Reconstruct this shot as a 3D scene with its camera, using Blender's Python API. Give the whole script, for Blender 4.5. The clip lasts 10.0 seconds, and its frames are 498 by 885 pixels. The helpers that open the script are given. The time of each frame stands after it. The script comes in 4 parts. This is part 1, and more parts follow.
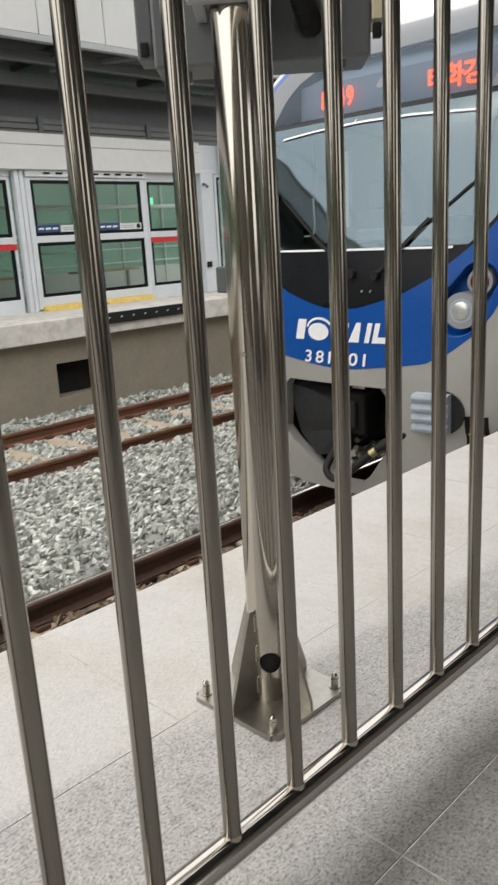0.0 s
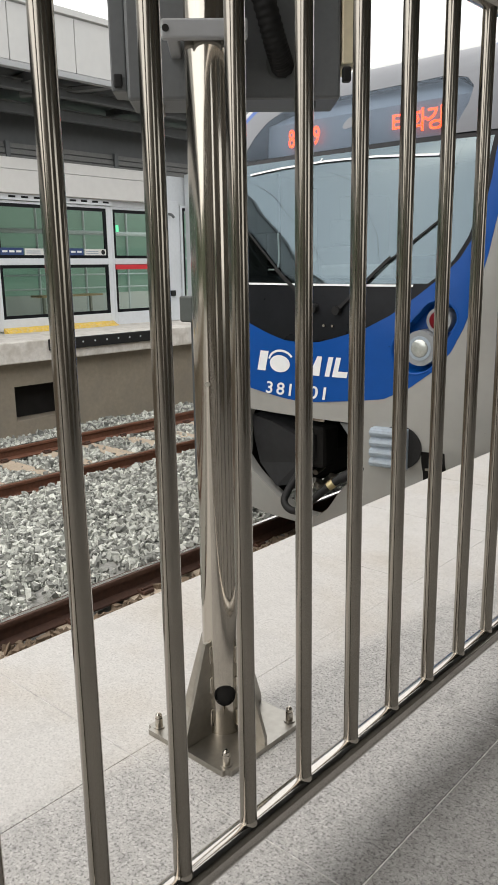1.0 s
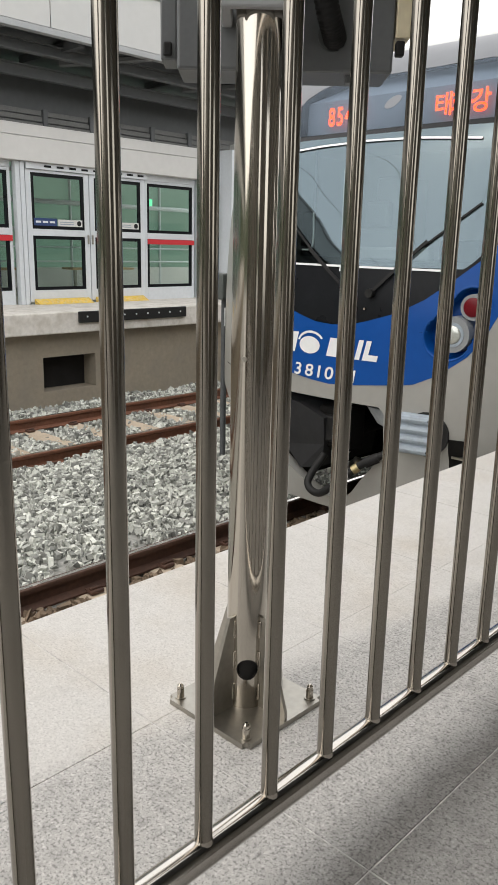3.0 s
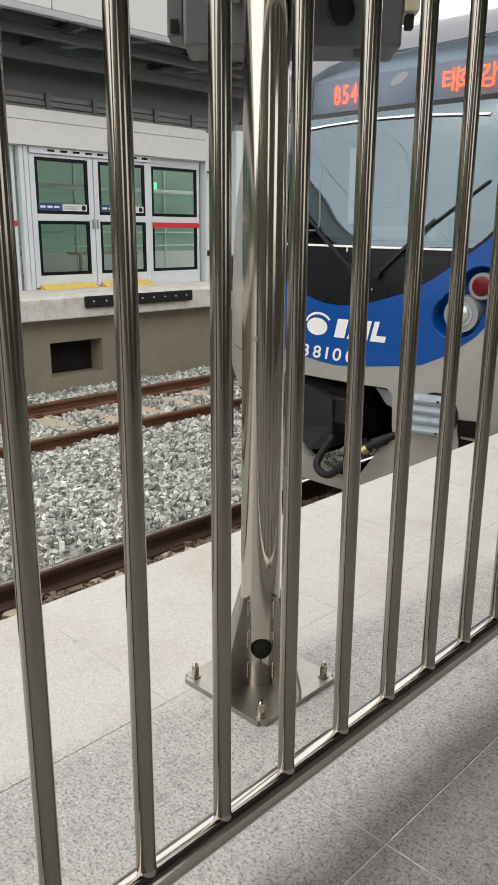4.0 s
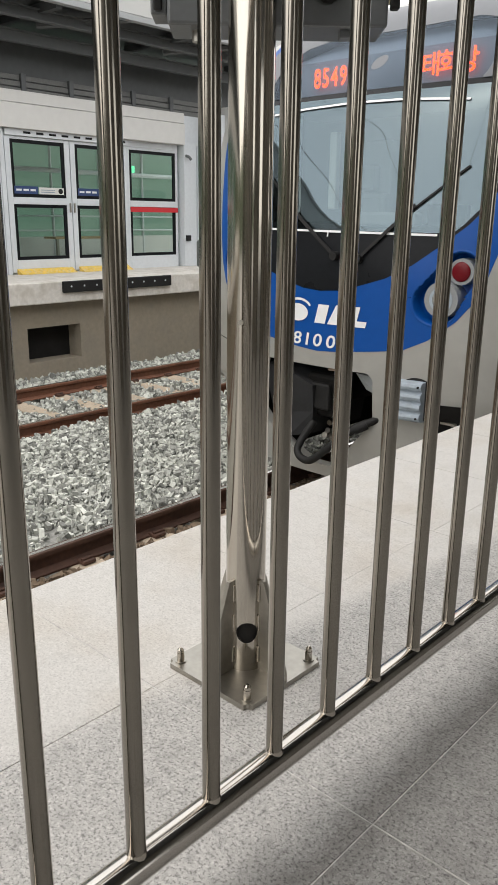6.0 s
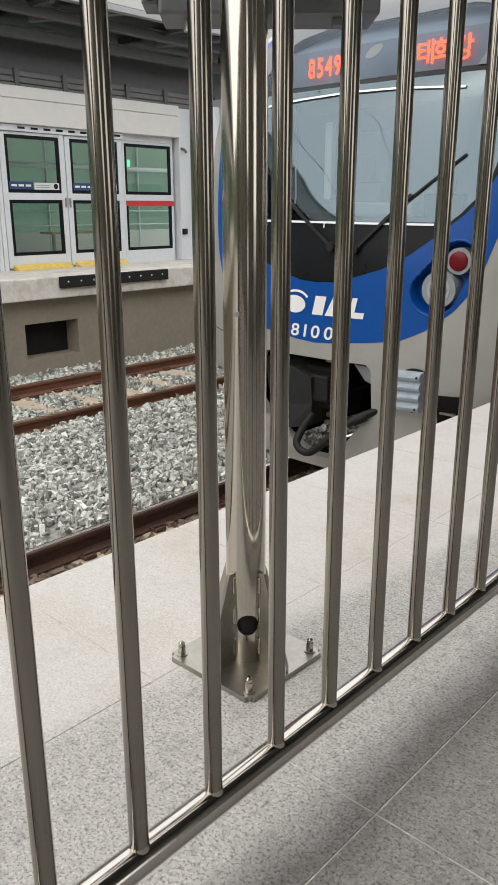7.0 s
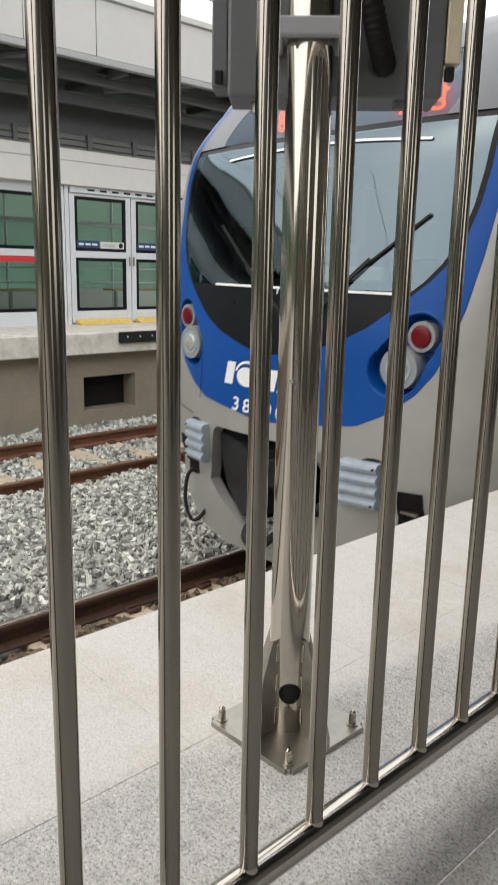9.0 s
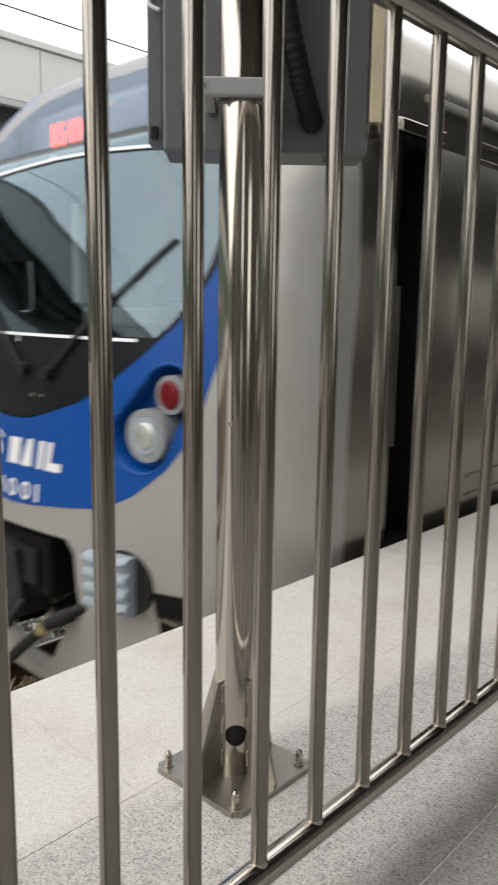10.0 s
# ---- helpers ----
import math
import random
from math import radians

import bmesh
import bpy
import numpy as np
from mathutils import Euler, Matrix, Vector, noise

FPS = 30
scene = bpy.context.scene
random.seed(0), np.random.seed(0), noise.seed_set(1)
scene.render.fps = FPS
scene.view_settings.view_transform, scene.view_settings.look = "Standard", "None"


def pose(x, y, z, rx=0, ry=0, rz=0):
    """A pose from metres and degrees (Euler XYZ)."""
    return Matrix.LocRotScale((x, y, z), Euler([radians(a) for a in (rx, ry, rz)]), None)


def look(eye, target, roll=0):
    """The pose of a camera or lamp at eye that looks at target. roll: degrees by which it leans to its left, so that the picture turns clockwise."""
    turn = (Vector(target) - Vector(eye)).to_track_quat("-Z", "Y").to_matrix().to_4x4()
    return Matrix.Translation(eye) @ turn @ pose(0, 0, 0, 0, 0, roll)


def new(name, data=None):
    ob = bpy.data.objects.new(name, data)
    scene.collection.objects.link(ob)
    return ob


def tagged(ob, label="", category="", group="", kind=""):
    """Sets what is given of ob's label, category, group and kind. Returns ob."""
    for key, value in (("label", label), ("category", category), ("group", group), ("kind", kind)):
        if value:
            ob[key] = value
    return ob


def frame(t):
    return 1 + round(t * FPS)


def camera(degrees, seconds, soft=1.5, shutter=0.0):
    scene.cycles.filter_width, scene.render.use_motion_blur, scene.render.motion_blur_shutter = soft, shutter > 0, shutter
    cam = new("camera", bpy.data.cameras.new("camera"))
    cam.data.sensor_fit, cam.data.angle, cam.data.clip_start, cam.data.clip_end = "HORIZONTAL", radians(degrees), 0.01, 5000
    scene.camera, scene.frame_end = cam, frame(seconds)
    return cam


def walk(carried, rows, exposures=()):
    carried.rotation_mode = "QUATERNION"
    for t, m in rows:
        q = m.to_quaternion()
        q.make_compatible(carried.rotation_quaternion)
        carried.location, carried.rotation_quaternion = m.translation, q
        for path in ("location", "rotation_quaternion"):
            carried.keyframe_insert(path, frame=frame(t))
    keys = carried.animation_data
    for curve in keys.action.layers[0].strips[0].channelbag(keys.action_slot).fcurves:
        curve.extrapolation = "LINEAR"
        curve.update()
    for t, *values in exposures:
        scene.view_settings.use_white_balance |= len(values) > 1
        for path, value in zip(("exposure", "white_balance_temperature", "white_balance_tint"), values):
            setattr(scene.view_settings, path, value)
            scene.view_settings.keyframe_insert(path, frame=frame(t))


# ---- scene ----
EXPOSURE = 0.48
cam = camera(36.2, 10.0, shutter=0.5)
PATH = [
    (0, (0.671, -0.725, 0.973), (-0.7, 0.638, 0.458), -3.3),
    (0.5, (0.671, -0.73, 0.97), (-0.643, 0.711, 0.524), -2.0),
    (1, (0.667, -0.73, 0.974), (-0.635, 0.723, 0.531), -0.9),
    (1.5, (0.66, -0.734, 0.972), (-0.655, 0.706, 0.525), -0.4),
    (2, (0.656, -0.737, 0.972), (-0.668, 0.69, 0.513), 0.6),
    (2.5, (0.653, -0.74, 0.969), (-0.681, 0.673, 0.493), 1.5),
    (4, (0.648, -0.753, 0.959), (-0.695, 0.629, 0.425), 0.4),
    (4.5, (0.637, -0.755, 0.956), (-0.708, 0.62, 0.407), 0.8),
    (5, (0.635, -0.757, 0.956), (-0.686, 0.638, 0.4), 1.4),
    (5.5, (0.635, -0.76, 0.955), (-0.667, 0.65, 0.394), 1.2),
    (7, (0.635, -0.753, 0.95), (-0.657, 0.657, 0.365), -0.1),
    (7.5, (0.636, -0.757, 0.949), (-0.641, 0.665, 0.361), -0.2),
    (8, (0.639, -0.753, 0.949), (-0.625, 0.681, 0.36), -0.4),
    (8.5, (0.632, -0.751, 0.958), (-0.715, 0.626, 0.421), 0.4),
    (9, (0.639, -0.759, 0.969), (-0.774, 0.586, 0.526), 1.2),
    (9.5, (0.656, -0.769, 0.979), (-0.763, 0.594, 0.622), 1.2),
    (10, (0.673, -0.763, 0.975), (-0.665, 0.686, 0.641), 0.8),
]
walk(cam, [(t, look(eye, target, roll)) for t, eye, target, roll in PATH], exposures=[(0, EXPOSURE), (8.5, EXPOSURE), (10, EXPOSURE + 0.1)])

# ---- light: a bright overcast sky over an open platform end ----
world = bpy.data.worlds.new("overcast_sky")
scene.world = world
world.use_nodes = True
wn = world.node_tree
sky = wn.nodes.new("ShaderNodeTexSky")
sky.sky_type, sky.sun_disc = "NISHITA", False
sky.sun_elevation, sky.sun_rotation = radians(53), radians(200)
sky.dust_density, sky.ozone_density, sky.air_density = 4.0, 1.0, 1.0
hazy = wn.nodes.new("ShaderNodeMix")
hazy.data_type = "RGBA"
hazy.inputs[0].default_value = 0.75
hazy.inputs[7].default_value = (9.5, 9.3, 8.9, 1)
wn.links.new(sky.outputs[0], hazy.inputs[6])
wn.links.new(hazy.outputs[2], wn.nodes["Background"].inputs[0])
wn.nodes["Background"].inputs[1].default_value = 0.155
sun = new("sun", bpy.data.lights.new("sun", "SUN"))
sun.data.energy, sun.data.angle, sun.data.color = 0.62, radians(120), (1.0, 0.97, 0.92)
sun.matrix_basis = look((-2.5, -7, 10), (0, 0, 0))


# ---- materials ----
def material(name, colour, rough=0.5, metal=0.0, vary=0.15, grain=40.0, blotch=3.0, bump=0.0, coat=0.0, per_object=0.0, shine=0.5, stretch=(1, 1, 1), stain=None, stain_amount=0.0):
    m = bpy.data.materials.new(name)
    m.use_nodes = True
    nt = m.node_tree
    N, K = nt.nodes, nt.links
    bsdf = N["Principled BSDF"]
    co = N.new("ShaderNodeTexCoord")
    mp = N.new("ShaderNodeMapping")
    mp.inputs["Scale"].default_value = stretch
    K.new(co.outputs["Object"], mp.inputs[0])
    fine, broad = N.new("ShaderNodeTexNoise"), N.new("ShaderNodeTexNoise")
    fine.inputs["Scale"].default_value, fine.inputs["Detail"].default_value = grain, 4
    broad.inputs["Scale"].default_value, broad.inputs["Detail"].default_value = blotch, 5
    K.new(mp.outputs[0], fine.inputs[0])
    K.new(co.outputs["Object"], broad.inputs[0])
    mixer = N.new("ShaderNodeMath")
    mixer.operation = "ADD"
    K.new(fine.outputs[0], mixer.inputs[0])
    K.new(broad.outputs[0], mixer.inputs[1])
    last = mixer
    if per_object:
        info, mul = N.new("ShaderNodeObjectInfo"), N.new("ShaderNodeMath")
        mul.operation = "MULTIPLY_ADD"
        mul.inputs[1].default_value = per_object
        K.new(info.outputs["Random"], mul.inputs[0])
        K.new(mixer.outputs[0], mul.inputs[2])
        last = mul
    ramp = N.new("ShaderNodeMapRange")
    ramp.inputs[1].default_value, ramp.inputs[2].default_value = 0.6, 1.4 + per_object
    ramp.inputs[3].default_value, ramp.inputs[4].default_value = 1 - vary, 1 + vary
    K.new(last.outputs[0], ramp.inputs[0])
    tint = N.new("ShaderNodeVectorMath")
    tint.operation = "SCALE"
    tint.inputs[0].default_value = colour
    K.new(ramp.outputs[0], tint.inputs["Scale"])
    out = tint.outputs[0]
    if stain:
        sm, sr = N.new("ShaderNodeTexNoise"), N.new("ShaderNodeMapRange")
        sm.inputs["Scale"].default_value, sm.inputs["Detail"].default_value = blotch * 2.3, 8
        K.new(co.outputs["Object"], sm.inputs[0])
        sr.inputs[1].default_value, sr.inputs[2].default_value, sr.inputs[4].default_value = 0.45, 0.7, stain_amount
        K.new(sm.outputs[0], sr.inputs[0])
        mx = N.new("ShaderNodeMix")
        mx.data_type = "RGBA"
        mx.inputs[7].default_value = (*stain, 1)
        K.new(sr.outputs[0], mx.inputs[0])
        K.new(out, mx.inputs[6])
        out = mx.outputs[2]
    K.new(out, bsdf.inputs["Base Color"])
    rr = N.new("ShaderNodeMapRange")
    rr.inputs[1].default_value, rr.inputs[2].default_value = 0.3, 0.7
    rr.inputs[3].default_value, rr.inputs[4].default_value = rough * 0.85, min(1, rough * 1.15)
    K.new(broad.outputs[0], rr.inputs[0])
    K.new(rr.outputs[0], bsdf.inputs["Roughness"])
    bsdf.inputs["Metallic"].default_value = metal
    bsdf.inputs["Coat Weight"].default_value = coat
    bsdf.inputs["Specular IOR Level"].default_value = shine
    bsdf.inputs["Coat Roughness"].default_value = 0.05
    if bump:
        b = N.new("ShaderNodeBump")
        b.inputs["Strength"].default_value, b.inputs["Distance"].default_value = bump, 0.004
        K.new(fine.outputs[0], b.inputs["Height"])
        K.new(b.outputs[0], bsdf.inputs["Normal"])
    return m


def glass(name, colour, see=0.6, rough=0.02, head_on=0.05, sheen=(1, 1, 1)):
    """A pane: tinted see-through, with a mirror's gloss that grows towards grazing view."""
    m = bpy.data.materials.new(name)
    m.use_nodes = True
    N, K = m.node_tree.nodes, m.node_tree.links
    N.remove(N["Principled BSDF"])
    tr, gl, mx = N.new("ShaderNodeBsdfTransparent"), N.new("ShaderNodeBsdfGlossy"), N.new("ShaderNodeMixShader")
    lw, power, gloss = N.new("ShaderNodeLayerWeight"), N.new("ShaderNodeMath"), N.new("ShaderNodeMath")
    lw.inputs[0].default_value = 0.5
    power.operation, power.inputs[1].default_value = "POWER", 4.0
    gloss.operation, gloss.inputs[1].default_value, gloss.inputs[2].default_value = "MULTIPLY_ADD", 1 - head_on, head_on
    tr.inputs[0].default_value = (*[c * see for c in colour], 1)
    gl.inputs["Roughness"].default_value = rough
    gl.inputs[0].default_value = (*sheen, 1)
    K.new(lw.outputs["Facing"], power.inputs[0])
    K.new(power.outputs[0], gloss.inputs[0])
    K.new(gloss.outputs[0], mx.inputs[0])
    K.new(tr.outputs[0], mx.inputs[1])
    K.new(gl.outputs[0], mx.inputs[2])
    K.new(mx.outputs[0], N["Material Output"].inputs[0])
    return m


def glow(name, colour, strength):
    m = bpy.data.materials.new(name)
    m.use_nodes = True
    b = m.node_tree.nodes["Principled BSDF"]
    b.inputs["Base Color"].default_value = (*colour, 1)
    b.inputs["Emission Color"].default_value = (*colour, 1)
    b.inputs["Emission Strength"].default_value = strength
    return m


def granite(name, colour, dark, light, vary=0.2):
    """Flamed granite: salt-and-pepper speckle, with broad stains."""
    m = material(name, colour, 0.75, vary=vary, grain=260, blotch=2.2, bump=0.25, per_object=0.12)
    N, K = m.node_tree.nodes, m.node_tree.links
    bsdf = N["Principled BSDF"]
    old = bsdf.inputs["Base Color"].links[0].from_socket
    co = N.new("ShaderNodeNewGeometry")
    for name_ in [x for x in N if x.type == "TEX_NOISE"]:
        K.new(co.outputs["Position"], name_.inputs[0])
    # paler zone along the platform's open edge, with a ragged inner border
    sep, pale_edge, wr, mx = N.new("ShaderNodeSeparateXYZ"), N.new("ShaderNodeMath"), N.new("ShaderNodeMapRange"), N.new("ShaderNodeMix")
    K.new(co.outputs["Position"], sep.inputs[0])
    pale_edge.operation = "MULTIPLY_ADD"
    pale_edge.inputs[1].default_value = -0.11
    K.new(sep.outputs[1], pale_edge.inputs[0])
    K.new(sep.outputs[0], pale_edge.inputs[2])
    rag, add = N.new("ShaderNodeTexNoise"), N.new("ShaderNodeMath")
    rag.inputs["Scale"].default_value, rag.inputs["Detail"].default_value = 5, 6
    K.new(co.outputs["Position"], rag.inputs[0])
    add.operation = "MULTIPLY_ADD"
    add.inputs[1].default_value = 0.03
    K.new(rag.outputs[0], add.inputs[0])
    K.new(pale_edge.outputs[0], add.inputs[2])
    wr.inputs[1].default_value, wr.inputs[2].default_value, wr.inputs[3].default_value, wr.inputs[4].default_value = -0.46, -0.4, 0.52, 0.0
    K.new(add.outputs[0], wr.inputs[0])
    speck = []
    for scale, lo, hi, tone, amount in ((175, 0.51, 0.6, dark, 0.66), (150, 0.53, 0.62, light, 0.66), (48, 0.5, 0.66, dark, 0.32), (9, 0.5, 0.75, (0.2, 0.195, 0.185), 0.4)):
        n, r, mx = N.new("ShaderNodeTexNoise"), N.new("ShaderNodeMapRange"), N.new("ShaderNodeMix")
        n.inputs["Scale"].default_value, n.inputs["Detail"].default_value, n.inputs["Roughness"].default_value = scale, 6, 0.65
        K.new(co.outputs["Position"], n.inputs[0])
        r.inputs[1].default_value, r.inputs[2].default_value, r.inputs[4].default_value = lo, hi, amount
        K.new(n.outputs[0], r.inputs[0])
        mx.data_type = "RGBA"
        mx.inputs[7].default_value = (*tone, 1)
        K.new(r.outputs[0], mx.inputs[0])
        K.new(old, mx.inputs[6])
        old = mx.outputs[2]
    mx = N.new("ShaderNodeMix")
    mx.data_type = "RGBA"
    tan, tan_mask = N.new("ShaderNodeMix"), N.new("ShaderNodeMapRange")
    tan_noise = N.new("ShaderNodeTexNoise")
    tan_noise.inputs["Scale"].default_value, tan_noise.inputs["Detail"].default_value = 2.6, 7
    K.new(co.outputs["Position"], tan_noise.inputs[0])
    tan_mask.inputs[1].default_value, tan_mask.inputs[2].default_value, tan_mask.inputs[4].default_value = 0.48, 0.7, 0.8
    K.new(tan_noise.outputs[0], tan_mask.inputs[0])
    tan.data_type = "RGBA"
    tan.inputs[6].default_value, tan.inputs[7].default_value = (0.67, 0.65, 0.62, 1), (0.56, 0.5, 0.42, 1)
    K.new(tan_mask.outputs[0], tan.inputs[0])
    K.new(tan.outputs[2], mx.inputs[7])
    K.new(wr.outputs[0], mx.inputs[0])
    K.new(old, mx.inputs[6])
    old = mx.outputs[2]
    # a dark band along the joint behind the railing; beyond it, canopy shade put into the colour
    wander, line, band, darken = N.new("ShaderNodeTexNoise"), N.new("ShaderNodeMath"), N.new("ShaderNodeValToRGB"), N.new("ShaderNodeMix")
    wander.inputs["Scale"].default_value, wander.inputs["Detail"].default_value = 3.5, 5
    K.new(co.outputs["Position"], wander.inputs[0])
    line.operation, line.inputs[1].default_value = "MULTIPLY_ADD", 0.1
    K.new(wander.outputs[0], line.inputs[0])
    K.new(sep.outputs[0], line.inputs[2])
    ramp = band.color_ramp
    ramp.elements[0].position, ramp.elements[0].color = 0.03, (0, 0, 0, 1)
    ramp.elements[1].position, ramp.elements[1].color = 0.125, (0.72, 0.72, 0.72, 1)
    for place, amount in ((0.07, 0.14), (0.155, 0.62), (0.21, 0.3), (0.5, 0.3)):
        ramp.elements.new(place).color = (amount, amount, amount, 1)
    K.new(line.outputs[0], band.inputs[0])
    darken.data_type, darken.blend_type = "RGBA", "MULTIPLY"
    darken.inputs[7].default_value = (0.3, 0.29, 0.28, 1)
    K.new(band.outputs[0], darken.inputs[0])
    K.new(old, darken.inputs[6])
    K.new(darken.outputs[2], bsdf.inputs["Base Color"])
    return m


STEEL = material("brushed_stainless", (0.325, 0.3, 0.262), 0.12, 1.0, vary=0.12, grain=90, blotch=5, stretch=(1, 1, 0.008), bump=0.035)
POLISHED = material("polished_stainless", (0.5, 0.465, 0.41), 0.09, 1.0, vary=0.1, grain=50, blotch=4, stretch=(1, 1, 0.01), bump=0.025)
STEEL_RAIL = material("brushed_stainless_rail", (0.58, 0.55, 0.51), 0.16, 1.0, vary=0.12, grain=90, blotch=5, stretch=(1, 0.008, 1), bump=0.03)
PLATE = material("dull_stainless_plate", (0.4, 0.38, 0.34), 0.35, 1.0, vary=0.15, grain=60, blotch=9)
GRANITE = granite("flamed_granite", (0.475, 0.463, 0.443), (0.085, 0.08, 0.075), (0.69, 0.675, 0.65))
GROUT = material("pale_grout", (0.6, 0.59, 0.57), 0.9, vary=0.4, grain=60, blotch=14, stain=(0.2, 0.19, 0.18), stain_amount=0.6)
CONCRETE = material("platform_concrete", (0.5, 0.48, 0.45), 0.9, vary=0.2, grain=35, blotch=2.5, bump=0.3, stain=(0.3, 0.27, 0.23), stain_amount=0.5)
WALL_CONCRETE = material("retaining_wall_concrete", (0.285, 0.245, 0.19), 0.9, vary=0.15, grain=18, blotch=1.2, bump=0.25, stain=(0.22, 0.2, 0.17), stain_amount=0.5)
SLEEPER = material("dusty_concrete_sleeper", (0.46, 0.38, 0.29), 0.95, vary=0.25, grain=40, blotch=4, bump=0.4)
FAR_CONCRETE = material("pale_slab_concrete", (0.66, 0.63, 0.585), 0.9, vary=0.15, grain=25, blotch=3, bump=0.2, stain=(0.4, 0.36, 0.3), stain_amount=0.55)
BANK = material("unseen_bank_green", (0.05, 0.065, 0.035), 0.9, vary=0.5, grain=1.5, blotch=0.2)
DARK_WALL = material("dull_plaster_wall", (0.12, 0.11, 0.092), 0.5, vary=0.2, grain=10, blotch=1)
RUST = material("rusty_rail_side", (0.15, 0.062, 0.034), 0.8, vary=0.35, grain=30, blotch=4, bump=0.3)
# darker copy of the rust: the platform's shade put into the near rails' colour
RUST_SHADED = material("shaded_rail_side", (0.068, 0.032, 0.02), 0.7, vary=0.35, grain=30, blotch=4, bump=0.3)
RAIL_TOP = material("worn_rail_head", (0.85, 0.82, 0.78), 0.25, 1.0, vary=0.2, grain=20, blotch=6)
SILVER = material("silver_grey_train_paint", (0.37, 0.369, 0.348), 0.33, 0.25, vary=0.06, grain=12, blotch=1.5, coat=0.25, stain=(0.35, 0.33, 0.3), stain_amount=0.2)
BLUE = material("deep_blue_train_paint", (0.002, 0.066, 0.3), 0.35, 0.0, vary=0.08, grain=15, blotch=2, shine=0.25)
HOOD = material("blue_grey_train_paint", (0.085, 0.092, 0.106), 0.35, 0.0, vary=0.08, grain=15, blotch=2, coat=0.1)
BLACK = material("black_gloss_mask", (0.01, 0.011, 0.013), 0.3, vary=0.2, grain=20, blotch=3, shine=0.14)
RUBBER = material("black_rubber", (0.015, 0.015, 0.015), 0.6, vary=0.3, grain=60, blotch=8, shine=0.25)
# grimy near-black, also used to paint shade into recesses
UNDER = material("grimy_underframe_and_shade", (0.009, 0.0085, 0.008), 0.7, vary=0.4, grain=30, blotch=6, bump=0.2, shine=0.15)
WHITE = material("white_lettering", (0.8, 0.81, 0.82), 0.4, vary=0.04)
VENT = material("pale_blue_grey_casting", (0.33, 0.39, 0.45), 0.4, vary=0.12, grain=40, blotch=8, stain=(0.2, 0.2, 0.2), stain_amount=0.3)
WHITE_PANEL = material("white_cladding_panel", (0.54, 0.54, 0.53), 0.5, vary=0.04, grain=8, blotch=0.8, stain=(0.6, 0.59, 0.56), stain_amount=0.25)
HEADER = material("off_white_header_panel", (0.69, 0.68, 0.66), 0.45, vary=0.05, grain=8, blotch=0.8)
CANOPY = material("dark_grey_roof_steel", (0.08, 0.086, 0.09), 0.6, vary=0.15, grain=10, blotch=1.5)
CANOPY_LIGHT = material("mid_grey_roof_steel", (0.135, 0.142, 0.147), 0.55, vary=0.12, grain=10, blotch=1.5)
LOUVRE = material("grey_roof_louvre", (0.2, 0.2, 0.195), 0.6, vary=0.15)
ALU = material("light_grey_door_frame", (0.68, 0.71, 0.74), 0.4, 0.1, vary=0.06, grain=20, blotch=2)
GREY_BOX = material("grey_powder_coated_box", (0.13, 0.138, 0.142), 0.45, vary=0.08, grain=90, blotch=3, bump=0.05)
GREY_LIGHT = material("light_grey_clamp", (0.36, 0.37, 0.38), 0.4, vary=0.08)
BOX_DARK = material("dark_green_grey_paint", (0.085, 0.095, 0.09), 0.5, vary=0.12)
CREAM = material("cream_box_flange", (0.72, 0.64, 0.45), 0.45, vary=0.1)
YELLOW = material("yellow_safety_sill", (0.75, 0.5, 0.06), 0.6, vary=0.25, grain=30, blotch=12, stain=(0.6, 0.58, 0.5), stain_amount=0.6)
RED = material("red_warning_strip", (0.6, 0.03, 0.04), 0.4, vary=0.08)
WOOD = material("tan_bench_wood", (0.55, 0.37, 0.2), 0.5, vary=0.2, grain=30, stretch=(1, 0.1, 1))
NAVY = material("navy_notice", (0.03, 0.06, 0.17), 0.4, vary=0.1)
BRASS = material("dull_brass", (0.5, 0.42, 0.24), 0.35, 1.0, vary=0.2)
# near-black that paints the shade inside holes
HOLLOW = material("hollow_shade_black", (0.012, 0.011, 0.01), 0.95, vary=0.2)
SEAT = material("grey_cab_trim", (0.25, 0.26, 0.27), 0.6, vary=0.1)
PALE_TRIM = material("pale_cab_trim", (0.6, 0.6, 0.58), 0.5, vary=0.08)
BEZEL = material("grey_lamp_bezel", (0.26, 0.275, 0.285), 0.35, vary=0.1, grain=60, blotch=10)
SIDE = material("bronze_stainless_side", (0.27, 0.256, 0.226), 0.2, 0.9, vary=0.1, grain=25, blotch=1.0, stretch=(1, 0.05, 1))
GREEN_WALL = material("green_tinted_wall_glass", (0.27, 0.36, 0.32), 0.2, vary=0.2, grain=4, blotch=0.7, per_object=0.6)
n = GREEN_WALL.node_tree.nodes
through_light, blend = n.new("ShaderNodeBsdfTranslucent"), n.new("ShaderNodeMixShader")
through_light.inputs[0].default_value = (0.5, 0.64, 0.57, 1)
blend.inputs[0].default_value = 0.5
GREEN_WALL.node_tree.links.new(n["Principled BSDF"].outputs[0], blend.inputs[1])
GREEN_WALL.node_tree.links.new(through_light.outputs[0], blend.inputs[2])
GREEN_WALL.node_tree.links.new(blend.outputs[0], n["Material Output"].inputs[0])
STONE = material("ballast_granite", (0.49, 0.5, 0.46), 0.9, vary=0.2, grain=60, blotch=14, bump=0.3)
GROUND = material("gravel_bed", (0.3, 0.3, 0.28), 0.95, vary=0.4, grain=40, blotch=5, bump=0.5)
